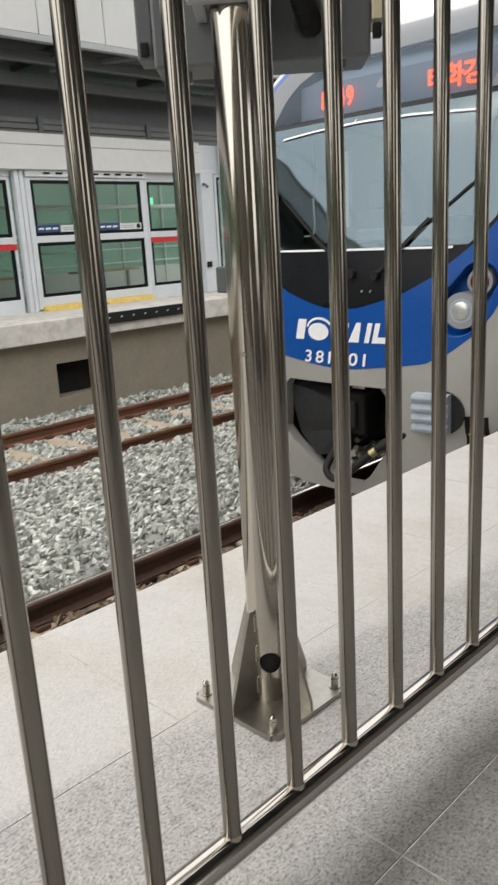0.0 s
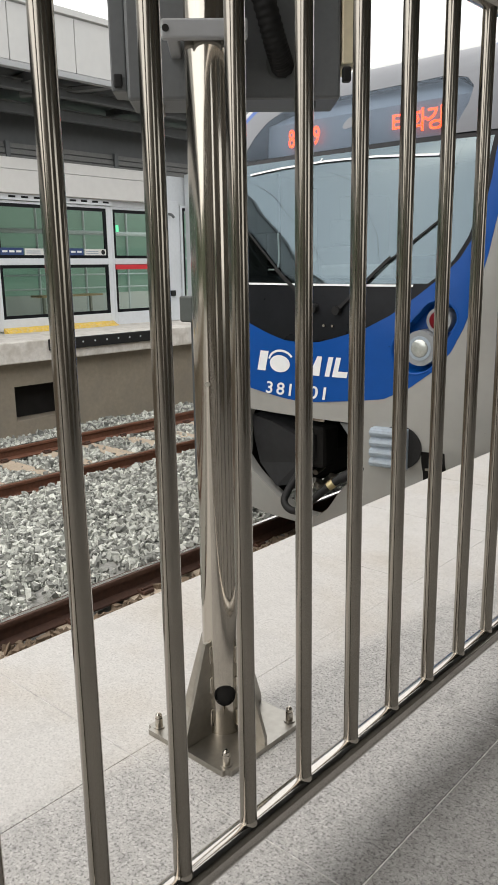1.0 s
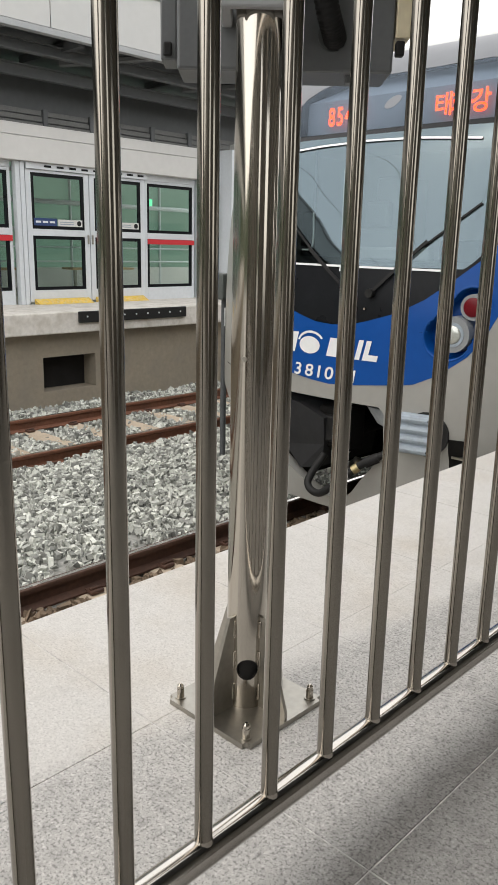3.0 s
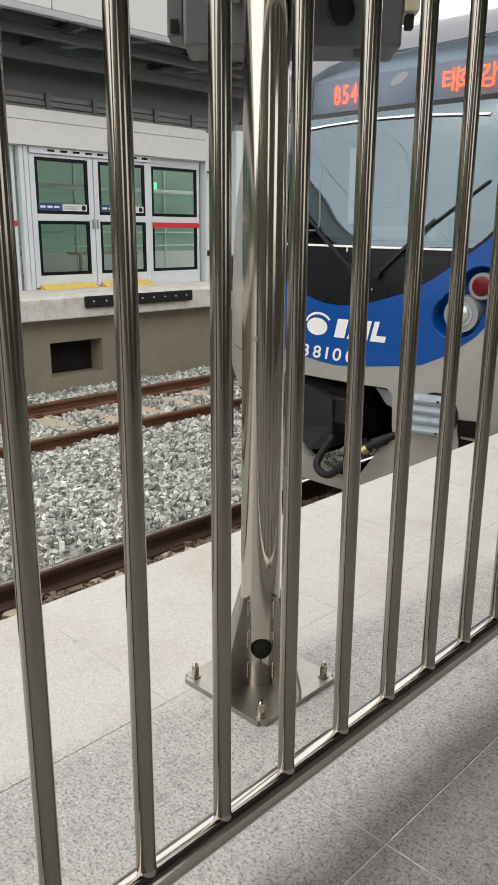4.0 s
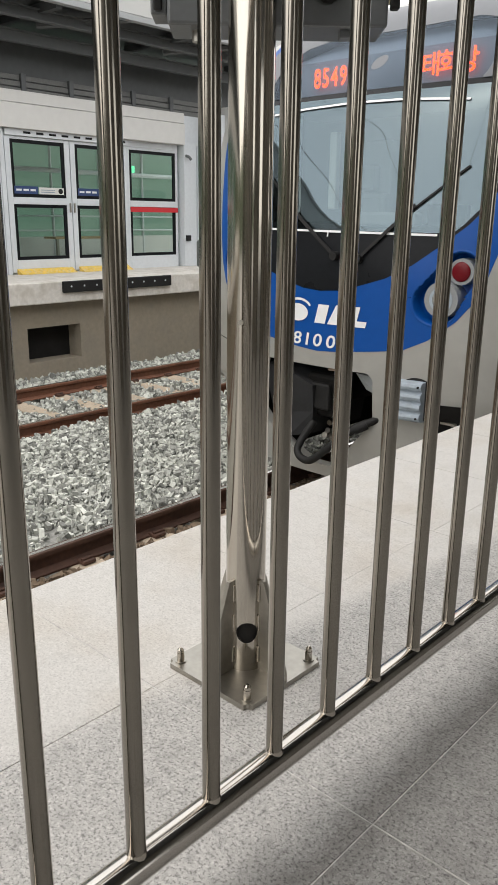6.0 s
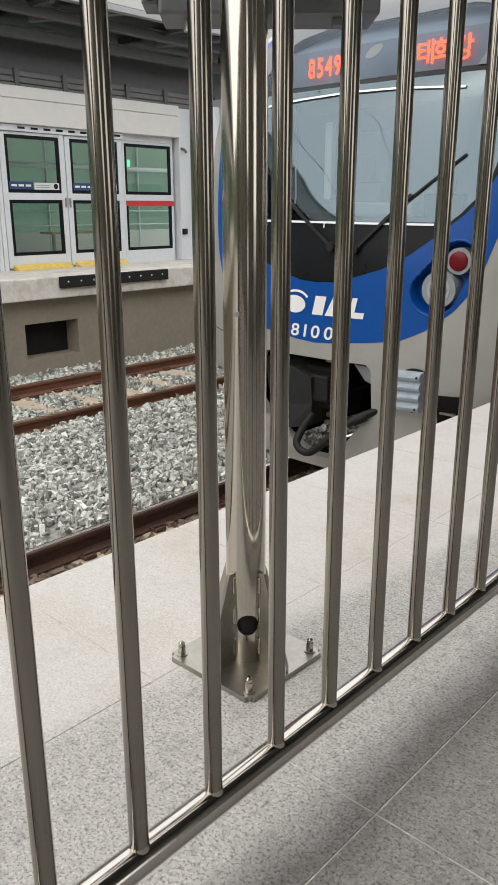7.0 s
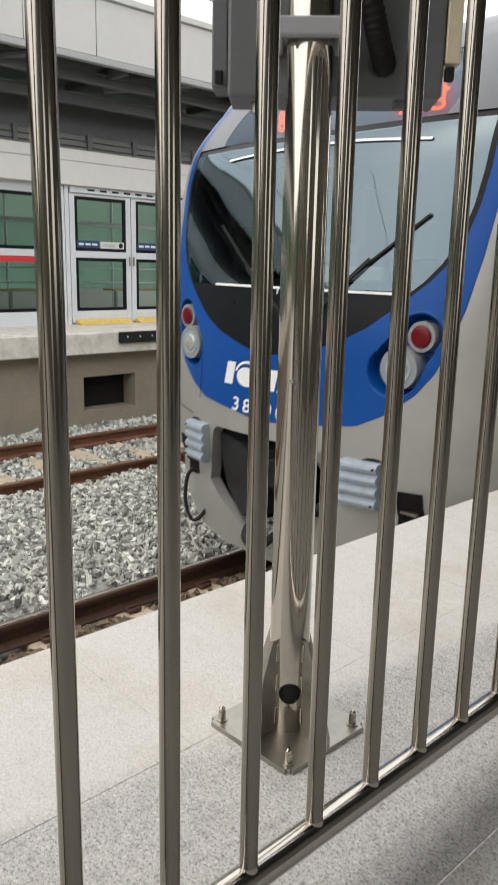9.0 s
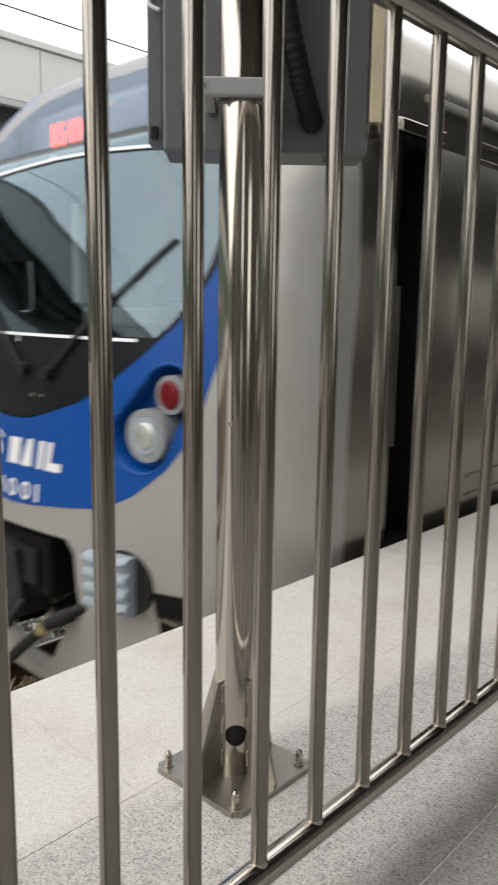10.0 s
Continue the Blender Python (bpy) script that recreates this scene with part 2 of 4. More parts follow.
WINDSHIELD = glass("tinted_windscreen", (0.72, 0.8, 0.78), 0.85, head_on=0.25, sheen=(0.43, 0.55, 0.62))
DISPLAY = glass("grey_display_glass", (0.8, 0.85, 0.9), 0.95, 0.08, head_on=0.02, sheen=(0.42, 0.5, 0.6))
PANE = glass("green_tinted_pane", (0.88, 0.95, 0.92), 0.97)
CLEAR = glass("clear_lamp_glass", (0.95, 0.95, 0.95), 0.9)
LED = glow("orange_led", (1.0, 0.05, 0.002), 3.4)
EXIT = glow("green_exit_light", (0.12, 0.62, 0.32), 0.7)
LAMP_RED = material("red_lamp_glass", (0.13, 0.003, 0.008), 0.3, vary=0.15, grain=80, shine=0.25)
LAMP_WHITE = material("frosted_lamp_reflector", (0.5, 0.52, 0.49), 0.18, 0.5, vary=0.3, grain=120, blotch=20)
# board lightened to stand in for the sky's reflection on the display glass
BOARD = material("grey_display_board", (0.17, 0.195, 0.225), 0.5, vary=0.06, grain=10, blotch=1.5, shine=0.2)
STONE_BROWN = material("rust_dusted_ballast", (0.17, 0.125, 0.085), 0.95, vary=0.35, grain=60, blotch=14, bump=0.3)
n = STONE.node_tree.nodes
geo, rnd = n.new("ShaderNodeNewGeometry"), n.new("ShaderNodeMapRange")
rnd.inputs[3].default_value, rnd.inputs[4].default_value = 0.3, 1.45
STONE.node_tree.links.new(geo.outputs["Random Per Island"], rnd.inputs[0])
scl, tone = n.new("ShaderNodeVectorMath"), n.new("ShaderNodeMix")
scl.operation = "SCALE"
old = n["Principled BSDF"].inputs["Base Color"].links[0].from_socket
STONE.node_tree.links.new(old, scl.inputs[0])
STONE.node_tree.links.new(rnd.outputs[0], scl.inputs["Scale"])
STONE.node_tree.links.new(scl.outputs[0], n["Principled BSDF"].inputs["Base Color"])


# ---- mesh helpers ----
def put(name, verts, faces, mat, parent=None, label="", smooth=False):
    me = bpy.data.meshes.new(name)
    me.from_pydata([tuple(v) for v in verts], [], faces)
    me.materials.append(mat)
    if smooth:
        me.shade_smooth()
    ob = new(name, me)
    ob.parent = parent
    if label:
        ob["label"] = label
    return ob


def part(name, bm, mat, parent=None, label="", smooth=False):
    me = bpy.data.meshes.new(name)
    bm.to_mesh(me)
    bm.free()
    me.materials.append(mat)
    if smooth:
        me.shade_smooth()
    ob = new(name, me)
    ob.parent = parent
    if label:
        ob["label"] = label
    return ob


def box_bm(lo, hi, bevel=0.0, bm=None):
    bm = bm or bmesh.new()
    size, mid = Vector(hi) - Vector(lo), (Vector(hi) + Vector(lo)) / 2
    made = bmesh.ops.create_cube(bm, size=1.0, matrix=Matrix.Translation(mid) @ Matrix.Diagonal((*size, 1)))
    if bevel:
        edges = list({e for v in made["verts"] for e in v.link_edges})
        bmesh.ops.bevel(bm, geom=edges, offset=bevel, segments=2, affect="EDGES", profile=0.5)
    return bm


def box(name, lo, hi, mat, parent=None, bevel=0.003, label=""):
    return part(name, box_bm(lo, hi, bevel), mat, parent, label)


def rod_bm(a, b, r, segments=16, r2=None, bm=None):
    bm = bm or bmesh.new()
    a, b = Vector(a), Vector(b)
    m = Matrix.Translation((a + b) / 2) @ (b - a).to_track_quat("Z", "Y").to_matrix().to_4x4()
    bmesh.ops.create_cone(bm, cap_ends=True, segments=segments, radius1=r, radius2=r if r2 is None else r2, depth=(b - a).length, matrix=m)
    return bm


def smooth_by_angle(ob, angle=40):
    me = ob.data
    me.shade_smooth()
    bm = bmesh.new()
    bm.from_mesh(me)
    for e in bm.edges:
        e.smooth = not (len(e.link_faces) == 2 and e.calc_face_angle(0) > radians(angle))
    bm.to_mesh(me)
    bm.free()
    return ob


def rod(name, a, b, r, mat, parent=None, segments=16, r2=None, label=""):
    return smooth_by_angle(part(name, rod_bm(a, b, r, segments, r2), mat, parent, label))


def tube(name, points, r, mat, parent=None, label="", ridge=0.0):
    """A bent hose or wire through the points."""
    pts = [Vector(p) for p in points]
    fine = []
    for i in range(len(pts) - 1):
        p0, p1, p2, p3 = pts[max(i - 1, 0)], pts[i], pts[i + 1], pts[min(i + 2, len(pts) - 1)]
        steps = 40 if ridge else 8
        for k in range(steps):
            t = k / steps
            fine.append(0.5 * (2 * p1 + (p2 - p0) * t + (2 * p0 - 5 * p1 + 4 * p2 - p3) * t * t + (3 * p1 - p0 - 3 * p2 + p3) * t ** 3))
    fine.append(pts[-1])
    verts, faces, ns = [], [], 10
    for i, p in enumerate(fine):
        d = (fine[min(i + 1, len(fine) - 1)] - fine[max(i - 1, 0)]).normalized()
        u = d.orthogonal().normalized() if i == 0 else (u - d * u.dot(d)).normalized()
        w = d.cross(u)
        rr = r + (ridge if i % 4 < 2 else 0)
        verts += [p + rr * (math.cos(a) * u + math.sin(a) * w) for a in (2 * math.pi * k / ns for k in range(ns))]
    for i in range(len(fine) - 1):
        faces += [(i * ns + k, i * ns + (k + 1) % ns, (i + 1) * ns + (k + 1) % ns, (i + 1) * ns + k) for k in range(ns)]
    faces += [tuple(range(ns - 1, -1, -1)), tuple((len(fine) - 1) * ns + k for k in range(ns))]
    return put(name, verts, faces, mat, parent, label, smooth=True)


def empty(name, at=(0, 0, 0)):
    ob = new(name)
    ob.location = at
    ob.empty_display_size = 0.1
    return ob


def share(ob, name, at, parent):
    c = new(name, ob.data)
    c.location, c.parent = at, parent
    return c

# ---- the near platform ----
EDGE_X, TRACK_X, FAR_TRACK_X, RAIL_Z = -1.02, -2.66, -6.97, -1.135
ground = put("ground", [(-300, -300, -1.47), (300, -300, -1.47), (300, 300, -1.47), (-300, 300, -1.47)], [(0, 1, 2, 3)], GROUND)
tagged(ground, "grey gravel ground under the tracks", "ground", kind="structure")
platform = box("platform", (EDGE_X + 0.02, -12, -1.6), (14, 40, -0.05), CONCRETE, bevel=0.01)
tagged(platform, "concrete body of the near platform", "platform", kind="structure")
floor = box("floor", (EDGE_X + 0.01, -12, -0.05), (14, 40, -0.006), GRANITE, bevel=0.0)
tagged(floor, "speckled grey granite paving with pale joints", "floor", kind="structure")


def tile_mesh(name, sx, sy, mat, bevel=0.003):
    bm = box_bm((0, 0, -0.03), (sx, sy, 0), 0)
    top = [e for e in bm.edges if all(v.co.z > -0.01 for v in e.verts)]
    bmesh.ops.bevel(bm, geom=top, offset=bevel, segments=1, affect="EDGES")
    ob = part(name, bm, mat)
    return ob


PITCH_Y, JOINT_Y, JOINT_X = 0.58, 0.138, 0.099
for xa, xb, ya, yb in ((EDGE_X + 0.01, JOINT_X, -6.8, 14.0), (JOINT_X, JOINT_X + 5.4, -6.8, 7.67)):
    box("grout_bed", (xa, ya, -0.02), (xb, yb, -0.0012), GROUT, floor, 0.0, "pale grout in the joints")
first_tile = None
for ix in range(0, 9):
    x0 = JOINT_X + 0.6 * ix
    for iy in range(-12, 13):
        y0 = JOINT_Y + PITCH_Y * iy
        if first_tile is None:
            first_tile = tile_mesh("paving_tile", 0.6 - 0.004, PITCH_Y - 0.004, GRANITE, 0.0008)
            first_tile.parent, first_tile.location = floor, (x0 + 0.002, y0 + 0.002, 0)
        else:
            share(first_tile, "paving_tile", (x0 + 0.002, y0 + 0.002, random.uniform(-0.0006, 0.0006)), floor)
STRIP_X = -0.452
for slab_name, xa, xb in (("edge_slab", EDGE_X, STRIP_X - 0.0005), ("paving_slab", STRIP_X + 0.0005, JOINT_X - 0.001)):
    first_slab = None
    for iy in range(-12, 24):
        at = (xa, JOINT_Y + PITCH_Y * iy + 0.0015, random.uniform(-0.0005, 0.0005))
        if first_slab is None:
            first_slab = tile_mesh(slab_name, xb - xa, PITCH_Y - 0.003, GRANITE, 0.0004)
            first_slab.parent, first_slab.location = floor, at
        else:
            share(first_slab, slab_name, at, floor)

# unseen canopy over the near platform, behind and above the camera; set low to darken floor and railing
near_canopy = box("near_canopy", (0.45, -5.0, 3.5), (14, 45, 3.8), CANOPY, bevel=0.02)
tagged(near_canopy, "unseen dark steel canopy over the near platform", "canopy", kind="structure")
# unseen wall added behind the camera; its openings make the steel's bright stripes
back_wall = tagged(empty("back_wall", (3.4, 0, 0)), "unseen dull plaster wall with tall openings, added for the steel's reflections", "wall", kind="structure")
box("wall_head", (0, -12, 2.6), (0.25, 45, 3.49), DARK_WALL, back_wall, 0.0)
OPENINGS = [(-9.6, -8.2), (-2.6, -1.6), (0.2, 1.5), (6.2, 8.0), (11.0, 13.0)]
pier_ends = [-12] + [v for o in OPENINGS for v in o] + [45]
for a, b_ in zip(pier_ends[::2], pier_ends[1::2]):
    box("wall_pier", (0, a, 0.0), (0.25, b_, 2.6), DARK_WALL, back_wall, 0.0)

# unseen bank added along the tracks to darken the windscreen's reflections
verts, faces = [], []
for i in range(81):
    x = -100 + 2.5 * i
    h = 6.5 + 1.5 * math.sin(0.31 * i) + random.uniform(-0.9, 0.9)
    verts += [(x, -48, -1.5), (x, -52, h * 0.6), (x, -58, h), (x, -75, h + 1)]
for i in range(80):
    faces += [(4 * i + k, 4 * i + 4 + k, 4 * i + 5 + k, 4 * i + 1 + k) for k in range(3)]
tagged(put("unseen_bank", verts, faces, BANK), "unseen dark green bank added to darken the windscreen's reflections", "bank", kind="structure")

# ---- railing ----
railing = tagged(empty("railing"), "stainless steel tube railing along the platform", "railing")
BAR = 0.135
rod("bottom_rail", (0, -3.5, 0.148), (0, 9.5, 0.148), 0.0225, STEEL_RAIL, railing, 24)
rod("top_rail", (0, -3.5, 1.443), (0, 9.5, 1.443), 0.025, STEEL_RAIL, railing, 24)
bar = rod("bar", (0, 0, 0.16), (0, 0, 1.43), 0.0127, STEEL, railing, 20)
bar.location.y = -25 * BAR
for i in range(-24, 70):
    share(bar, "bar", (0, i * BAR, 0), railing)
bm = bmesh.new()
prof = [(0.0127, 0.003), (0.0132, 0.0005), (0.0142, -0.003), (0.0148, -0.008)]
ring = [[bm.verts.new((r * math.cos(a), r * math.sin(a), 0.17 + z)) for a in (2 * math.pi * k / 16 for k in range(16))] for r, z in prof]
for lo, hi in zip(ring, ring[1:]):
    for k in range(16):
        bm.faces.new((lo[k], hi[k], hi[(k + 1) % 16], lo[(k + 1) % 16]))
weld = part("weld_bead", bm, POLISHED, railing, smooth=True)
weld.location.y = -25 * BAR
for i in range(-24, 70):
    share(weld, "weld_bead", (0, i * BAR, 0), railing)
for y in (-2.9, 3.4, 8.6):
    rod("post", (0, y + BAR / 2, 0.0), (0, y + BAR / 2, 1.43), 0.021, STEEL, railing, 20)
    rod("post_flange", (0, y + BAR / 2, 0.0), (0, y + BAR / 2, 0.008), 0.05, PLATE, railing, 24)

# ---- monitor pole ----
PX, PY, PR = -0.368, 0.331, 0.042
pole = tagged(empty("monitor_pole", (PX, PY, 0)), "polished stainless pole bolted to the paving", "pole")
bm = box_bm((-0.122, -0.122, 0.0), (0.122, 0.122, 0.012), 0)
bmesh.ops.bevel(bm, geom=[e for e in bm.edges if abs(e.verts[0].co.z - e.verts[1].co.z) > 0.005], offset=0.012, segments=3, affect="EDGES")
part("base_plate", bm, PLATE, pole, "dull steel base plate")
# the shaft, with a round cable hole low down on the side towards the railing
bm = bmesh.new()
NS, AIM = 64, math.radians(-42)
levels = [0.012, 0.05, 0.068] + [0.073 + 0.004 * k for k in range(16)] + [0.16, 0.3, 0.6, 1.0, 1.5, 2.0, 2.6]
rows = [[bm.verts.new((PR * math.cos(AIM + 2 * math.pi * k / NS), PR * math.sin(AIM + 2 * math.pi * k / NS), z)) for k in range(NS)] for z in levels]
for i in range(len(levels) - 1):
    for k in range(NS):
        a = (k + 0.5) / NS * 2 * math.pi
        a = a - 2 * math.pi if a > math.pi else a
        zc = (levels[i] + levels[i + 1]) / 2
        if (a * PR) ** 2 + (zc - 0.104) ** 2 < 0.0222 ** 2:
            continue
        bm.faces.new((rows[i][k], rows[i][(k + 1) % NS], rows[i + 1][(k + 1) % NS], rows[i + 1][k]))
part("shaft", bm, POLISHED, pole, "polished tube", smooth=True)
# near-black core stands for shade behind the cable hole
rod("shaft_core", (0, 0, 0.013), (0, 0, 0.3), PR - 0.004, HOLLOW, pole, 24, label="near-black core for the shade inside the tube")
verts, faces = [], []
for k in range(33):
    a = 2 * math.pi * k / 32
    for rr in (0.0234, 0.0212):
        th, z = AIM + rr * math.cos(a) / PR, 0.104 + rr * math.sin(a)
        verts.append(((PR + 0.0008) * math.cos(th), (PR + 0.0008) * math.sin(th), z))
faces = [(2 * k, 2 * k + 2, 2 * k + 3, 2 * k + 1) for k in range(32)]
put("cable_hole_rim", verts, faces, HOLLOW, pole, "dark cut rim of the cable hole")
for q in range(4):
    g = put("gusset", [(PR - 0.002, -0.004, 0.012), (0.118, -0.004, 0.012), (0.118, -0.004, 0.03), (PR + 0.012, -0.004, 0.222), (PR - 0.002, -0.004, 0.222),
                       (PR - 0.002, 0.004, 0.012), (0.118, 0.004, 0.012), (0.118, 0.004, 0.03), (PR + 0.012, 0.004, 0.222), (PR - 0.002, 0.004, 0.222)],
            [(0, 1, 2, 3, 4), (9, 8, 7, 6, 5), (0, 5, 6, 1), (1, 6, 7, 2), (2, 7, 8, 3), (3, 8, 9, 4), (4, 9, 5, 0)], PLATE, pole, "welded triangular gusset")
    g.rotation_euler.z = q * math.pi / 2
for sx, sy in ((-1, -1), (1, -1), (1, 1), (-1, 1)):
    b = rod("anchor_bolt", (sx * 0.1, sy * 0.1, 0.012), (sx * 0.1, sy * 0.1, 0.034), 0.0082, POLISHED, pole, 16)
    rod("collar", (sx * 0.1, sy * 0.1, 0.0345), (sx * 0.1, sy * 0.1, 0.041), 0.0072, POLISHED, b, 16)
    rod("washer", (sx * 0.1, sy * 0.1, 0.012), (sx * 0.1, sy * 0.1, 0.0145), 0.0125, PLATE, b, 20)
    rod("dome", (sx * 0.1, sy * 0.1, 0.041), (sx * 0.1, sy * 0.1, 0.046), 0.0068, POLISHED, b, 12, 0.003)
for q in range(4):
    for z in (0.03, 0.105, 0.175):
        for side in (-1, 1):
            tack = box("weld_tack", (PR - 0.003, side * 0.0055 - 0.002, z), (PR + 0.004, side * 0.0055 + 0.002, z + 0.038), POLISHED, pole, 0.0012)
            tack.rotation_euler.z = q * math.pi / 2
scr = rod("screw", (0, 0, 0), (0.0025, 0, 0), 0.005, PLATE, pole, 12)
scr.location, scr.rotation_euler.z = (PR * math.cos(AIM - 0.45), PR * math.sin(AIM - 0.45), 0.762), AIM - 0.45

# twin-sided monitor housing clamped to the pole; its back faces the railing
monitor = tagged(empty("monitor_housing", (PX, PY, 0)), "grey metal monitor housing clamped to the steel pole", "monitor box")
monitor.rotation_euler.z = math.radians(43.5)
W0, W1, D0, ZB, ZT = -0.155, 0.25, 0.075, 1.29, 2.15
box("housing", (W0, D0, ZB), (W1, D0 + 0.13, ZT), GREY_BOX, monitor, 0.006)
box("side_flange", (W0 - 0.032, D0 + 0.02, ZB + 0.02), (W0 - 0.002, D0 + 0.1, ZT), GREY_BOX, monitor, 0.003, "dark grey side flange")
# the right side's yellowish reflection is put into this flange's cream colour
box("side_flange", (W1 + 0.002, D0 + 0.0, ZB + 0.06), (W1 + 0.03, D0 + 0.1, ZT), CREAM, monitor, 0.003, "cream side flange")
box("latch", (W1 + 0.004, D0 - 0.004, ZB + 0.03), (W1 + 0.02, D0 + 0.016, ZB + 0.056), RUBBER, monitor, 0.003, "black latch")
box("latch", (W0 - 0.026, D0 + 0.012, ZB + 0.025), (W0 - 0.01, D0 + 0.019, ZB + 0.05), RUBBER, monitor, 0.003, "black latch")
rod("cable_gland", (-0.1, D0 + 0.05, ZB - 0.02), (-0.1, D0 + 0.05, ZB + 0.01), 0.012, PLATE, monitor, 12)
box("foot_tab", (0.165, D0 + 0.02, ZB - 0.014), (0.205, D0 + 0.05, ZB + 0.002), GREY_BOX, monitor, 0.002)
tube("hook", [(W0 - 0.02, D0 + 0.016, 1.592), (W0 - 0.026, D0 + 0.008, 1.588), (W0 - 0.026, D0 + 0.008, 1.562), (W0 - 0.006, D0 + 0.006, 1.55)], 0.004, WHITE, monitor, "small white hook")
tube("conduit", [(0.035, D0 - 0.06, 2.1), (0.05, D0 - 0.075, 1.8), (0.075, D0 - 0.08, 1.55), (0.115, D0 - 0.055, 1.4), (0.135, D0 - 0.02, 1.352), (0.14, D0 + 0.01, 1.35)], 0.021, RUBBER, monitor, "black corrugated conduit", ridge=0.0016)
rod("conduit_hole", (0.135, D0 - 0.004, 1.352), (0.135, D0 + 0.002, 1.352), 0.027, BOX_DARK, monitor, 24)
for z in (1.376, 1.72):
    c = box("clamp", (-0.078, -0.062, z - 0.016), (0.07, -0.043, z + 0.016), GREY_LIGHT, monitor, 0.004, "light grey pole clamp")
    box("clamp_arm", (-0.07, -0.043, z - 0.014), (-0.05, D0 + 0.002, z + 0.014), GREY_LIGHT, c, 0.003)
    box("clamp_arm", (0.046, -0.043, z - 0.014), (0.066, D0 + 0.002, z + 0.014), GREY_LIGHT, c, 0.003)
    rod("bolt", (-0.07, -0.064, z), (-0.07, -0.06, z), 0.006, HOLLOW, c, 12)

# ---- tracks ----
def rail_section():
    """Half outline of a flat-bottom rail, mirrored."""
    h = [(0.0, 0.0), (0.034, -0.003), (0.037, -0.012), (0.036, -0.034), (0.01, -0.046), (0.009, -0.118), (0.065, -0.14), (0.065, -0.153)]
    return h + [(-x, z) for x, z in reversed(h[1:])]


def make_rail(x, side_mat, name="rail"):
    sec = rail_section()
    ns = len(sec)
    rail_thing = tagged(empty(name, (x, 0, RAIL_Z)), "rust-brown steel rail with a worn bright head", "rail", group="track rails", kind="structure")
    verts = [(sx, -14, sz) for sx, sz in sec] + [(sx, 45, sz) for sx, sz in sec]
    faces = [(k, (k + 1) % ns, ns + (k + 1) % ns, ns + k) for k in range(ns)] + [tuple(range(ns - 1, -1, -1)), tuple(ns + k for k in range(ns))]
    put("rail_body", verts, faces, side_mat, rail_thing)
    put("running_surface", [(-0.017, -14, 0.0012), (0.017, -14, 0.0012), (0.017, 45, 0.0012), (-0.017, 45, 0.0012), (-0.017, -14, -0.004), (0.017, -14, -0.004), (0.017, 45, -0.004), (-0.017, 45, -0.004)],
        [(0, 1, 2, 3), (0, 3, 7, 4), (2, 1, 5, 6)], RAIL_TOP, rail_thing, "worn bright running surface")
    return rail_thing


RAILS = [TRACK_X + 0.75, TRACK_X - 0.75, FAR_TRACK_X + 0.75, FAR_TRACK_X - 0.75]
for x in RAILS:
    # near track gets the rust with shade in its colour
    make_rail(x, RUST_SHADED if x > -4 else RUST)
bm = box_bm((-1.25, -0.13, -0.2), (1.25, 0.13, 0.0), 0.02)
sleeper = part("sleeper", bm, SLEEPER)
tagged(sleeper, "dusty tan concrete sleeper in the ballast", "sleeper", group="sleepers", kind="structure")
sleeper.location = (TRACK_X, -3.0, RAIL_Z - 0.155)
clip = None
for track in (TRACK_X, FAR_TRACK_X):
    for k in range(22):
        y = -3.0 + 0.62 * k + (0.2 if track == FAR_TRACK_X else 0)
        s = sleeper
        if not (track == TRACK_X and k == 0):
            s = new("sleeper", sleeper.data)
            s.location = (track, y, RAIL_Z - 0.155)
            tagged(s, "dusty tan concrete sleeper in the ballast", "sleeper", group="sleepers", kind="structure")
        for dx in (-0.75, 0.75):
            for side in (-1, 1):
                if clip is None:
                    bm = box_bm((-0.045, -0.05, 0.0), (0.045, 0.05, 0.028), 0.008)
                    rod_bm((0.01, -0.045, 0.035), (0.01, 0.045, 0.035), 0.01, 8, bm=bm)
                    clip = part("rail_clip", bm, RUST_SHADED, s)
                    clip.location = (dx + side * 0.085, 0, 0.004)
                else:
                    share(clip, "rail_clip", (dx + side * 0.085, 0, 0.004), s)

# ballast: crushed stones, heaped between the tracks and along the walls
rng = np.random.default_rng(7)


def ballast_height(x, y):
    d1, d2 = np.abs(x - TRACK_X), np.abs(x - FAR_TRACK_X)
    h = np.full(x.shape, RAIL_Z - 0.165)
    mid = (x < RAILS[1] - 0.05) & (x > RAILS[2] + 0.05)
    h = np.where(mid, RAIL_Z - 0.12 + 0.1 * np.sin(np.clip((x - RAILS[2]) / (RAILS[1] - RAILS[2]), 0, 1) * math.pi) ** 0.8, h)
    h = np.where(x < RAILS[3] - 0.25, RAIL_Z - 0.13, h)
    h = np.where(x > RAILS[0] + 0.2, RAIL_Z - 0.14, h)
    near_rail = np.min(np.abs(x[:, None] - np.array(RAILS)[None, :]), axis=1)
    h = np.where(near_rail < 0.16, RAIL_Z - 0.2, h)
    return h + 0.012 * np.sin(x * 7 + y * 3) + 0.012 * np.sin(y * 5.3 - x * 2)


nx, ny = 90, 120
gx, gy = np.meshgrid(np.linspace(-9.0, EDGE_X + 0.03, nx), np.linspace(-6, 30, ny), indexing="ij")
gz = ballast_height(gx.ravel(), gy.ravel()) - 0.02
bed_faces = [(i * ny + j, (i + 1) * ny + j, (i + 1) * ny + j + 1, i * ny + j + 1) for i in range(nx - 1) for j in range(ny - 1)]
bed = put("track_bed", np.stack([gx.ravel(), gy.ravel(), gz], 1), bed_faces, GROUND, smooth=True)
tagged(bed, "grey bed of small gravel below the ballast stones", "track bed", kind="structure")

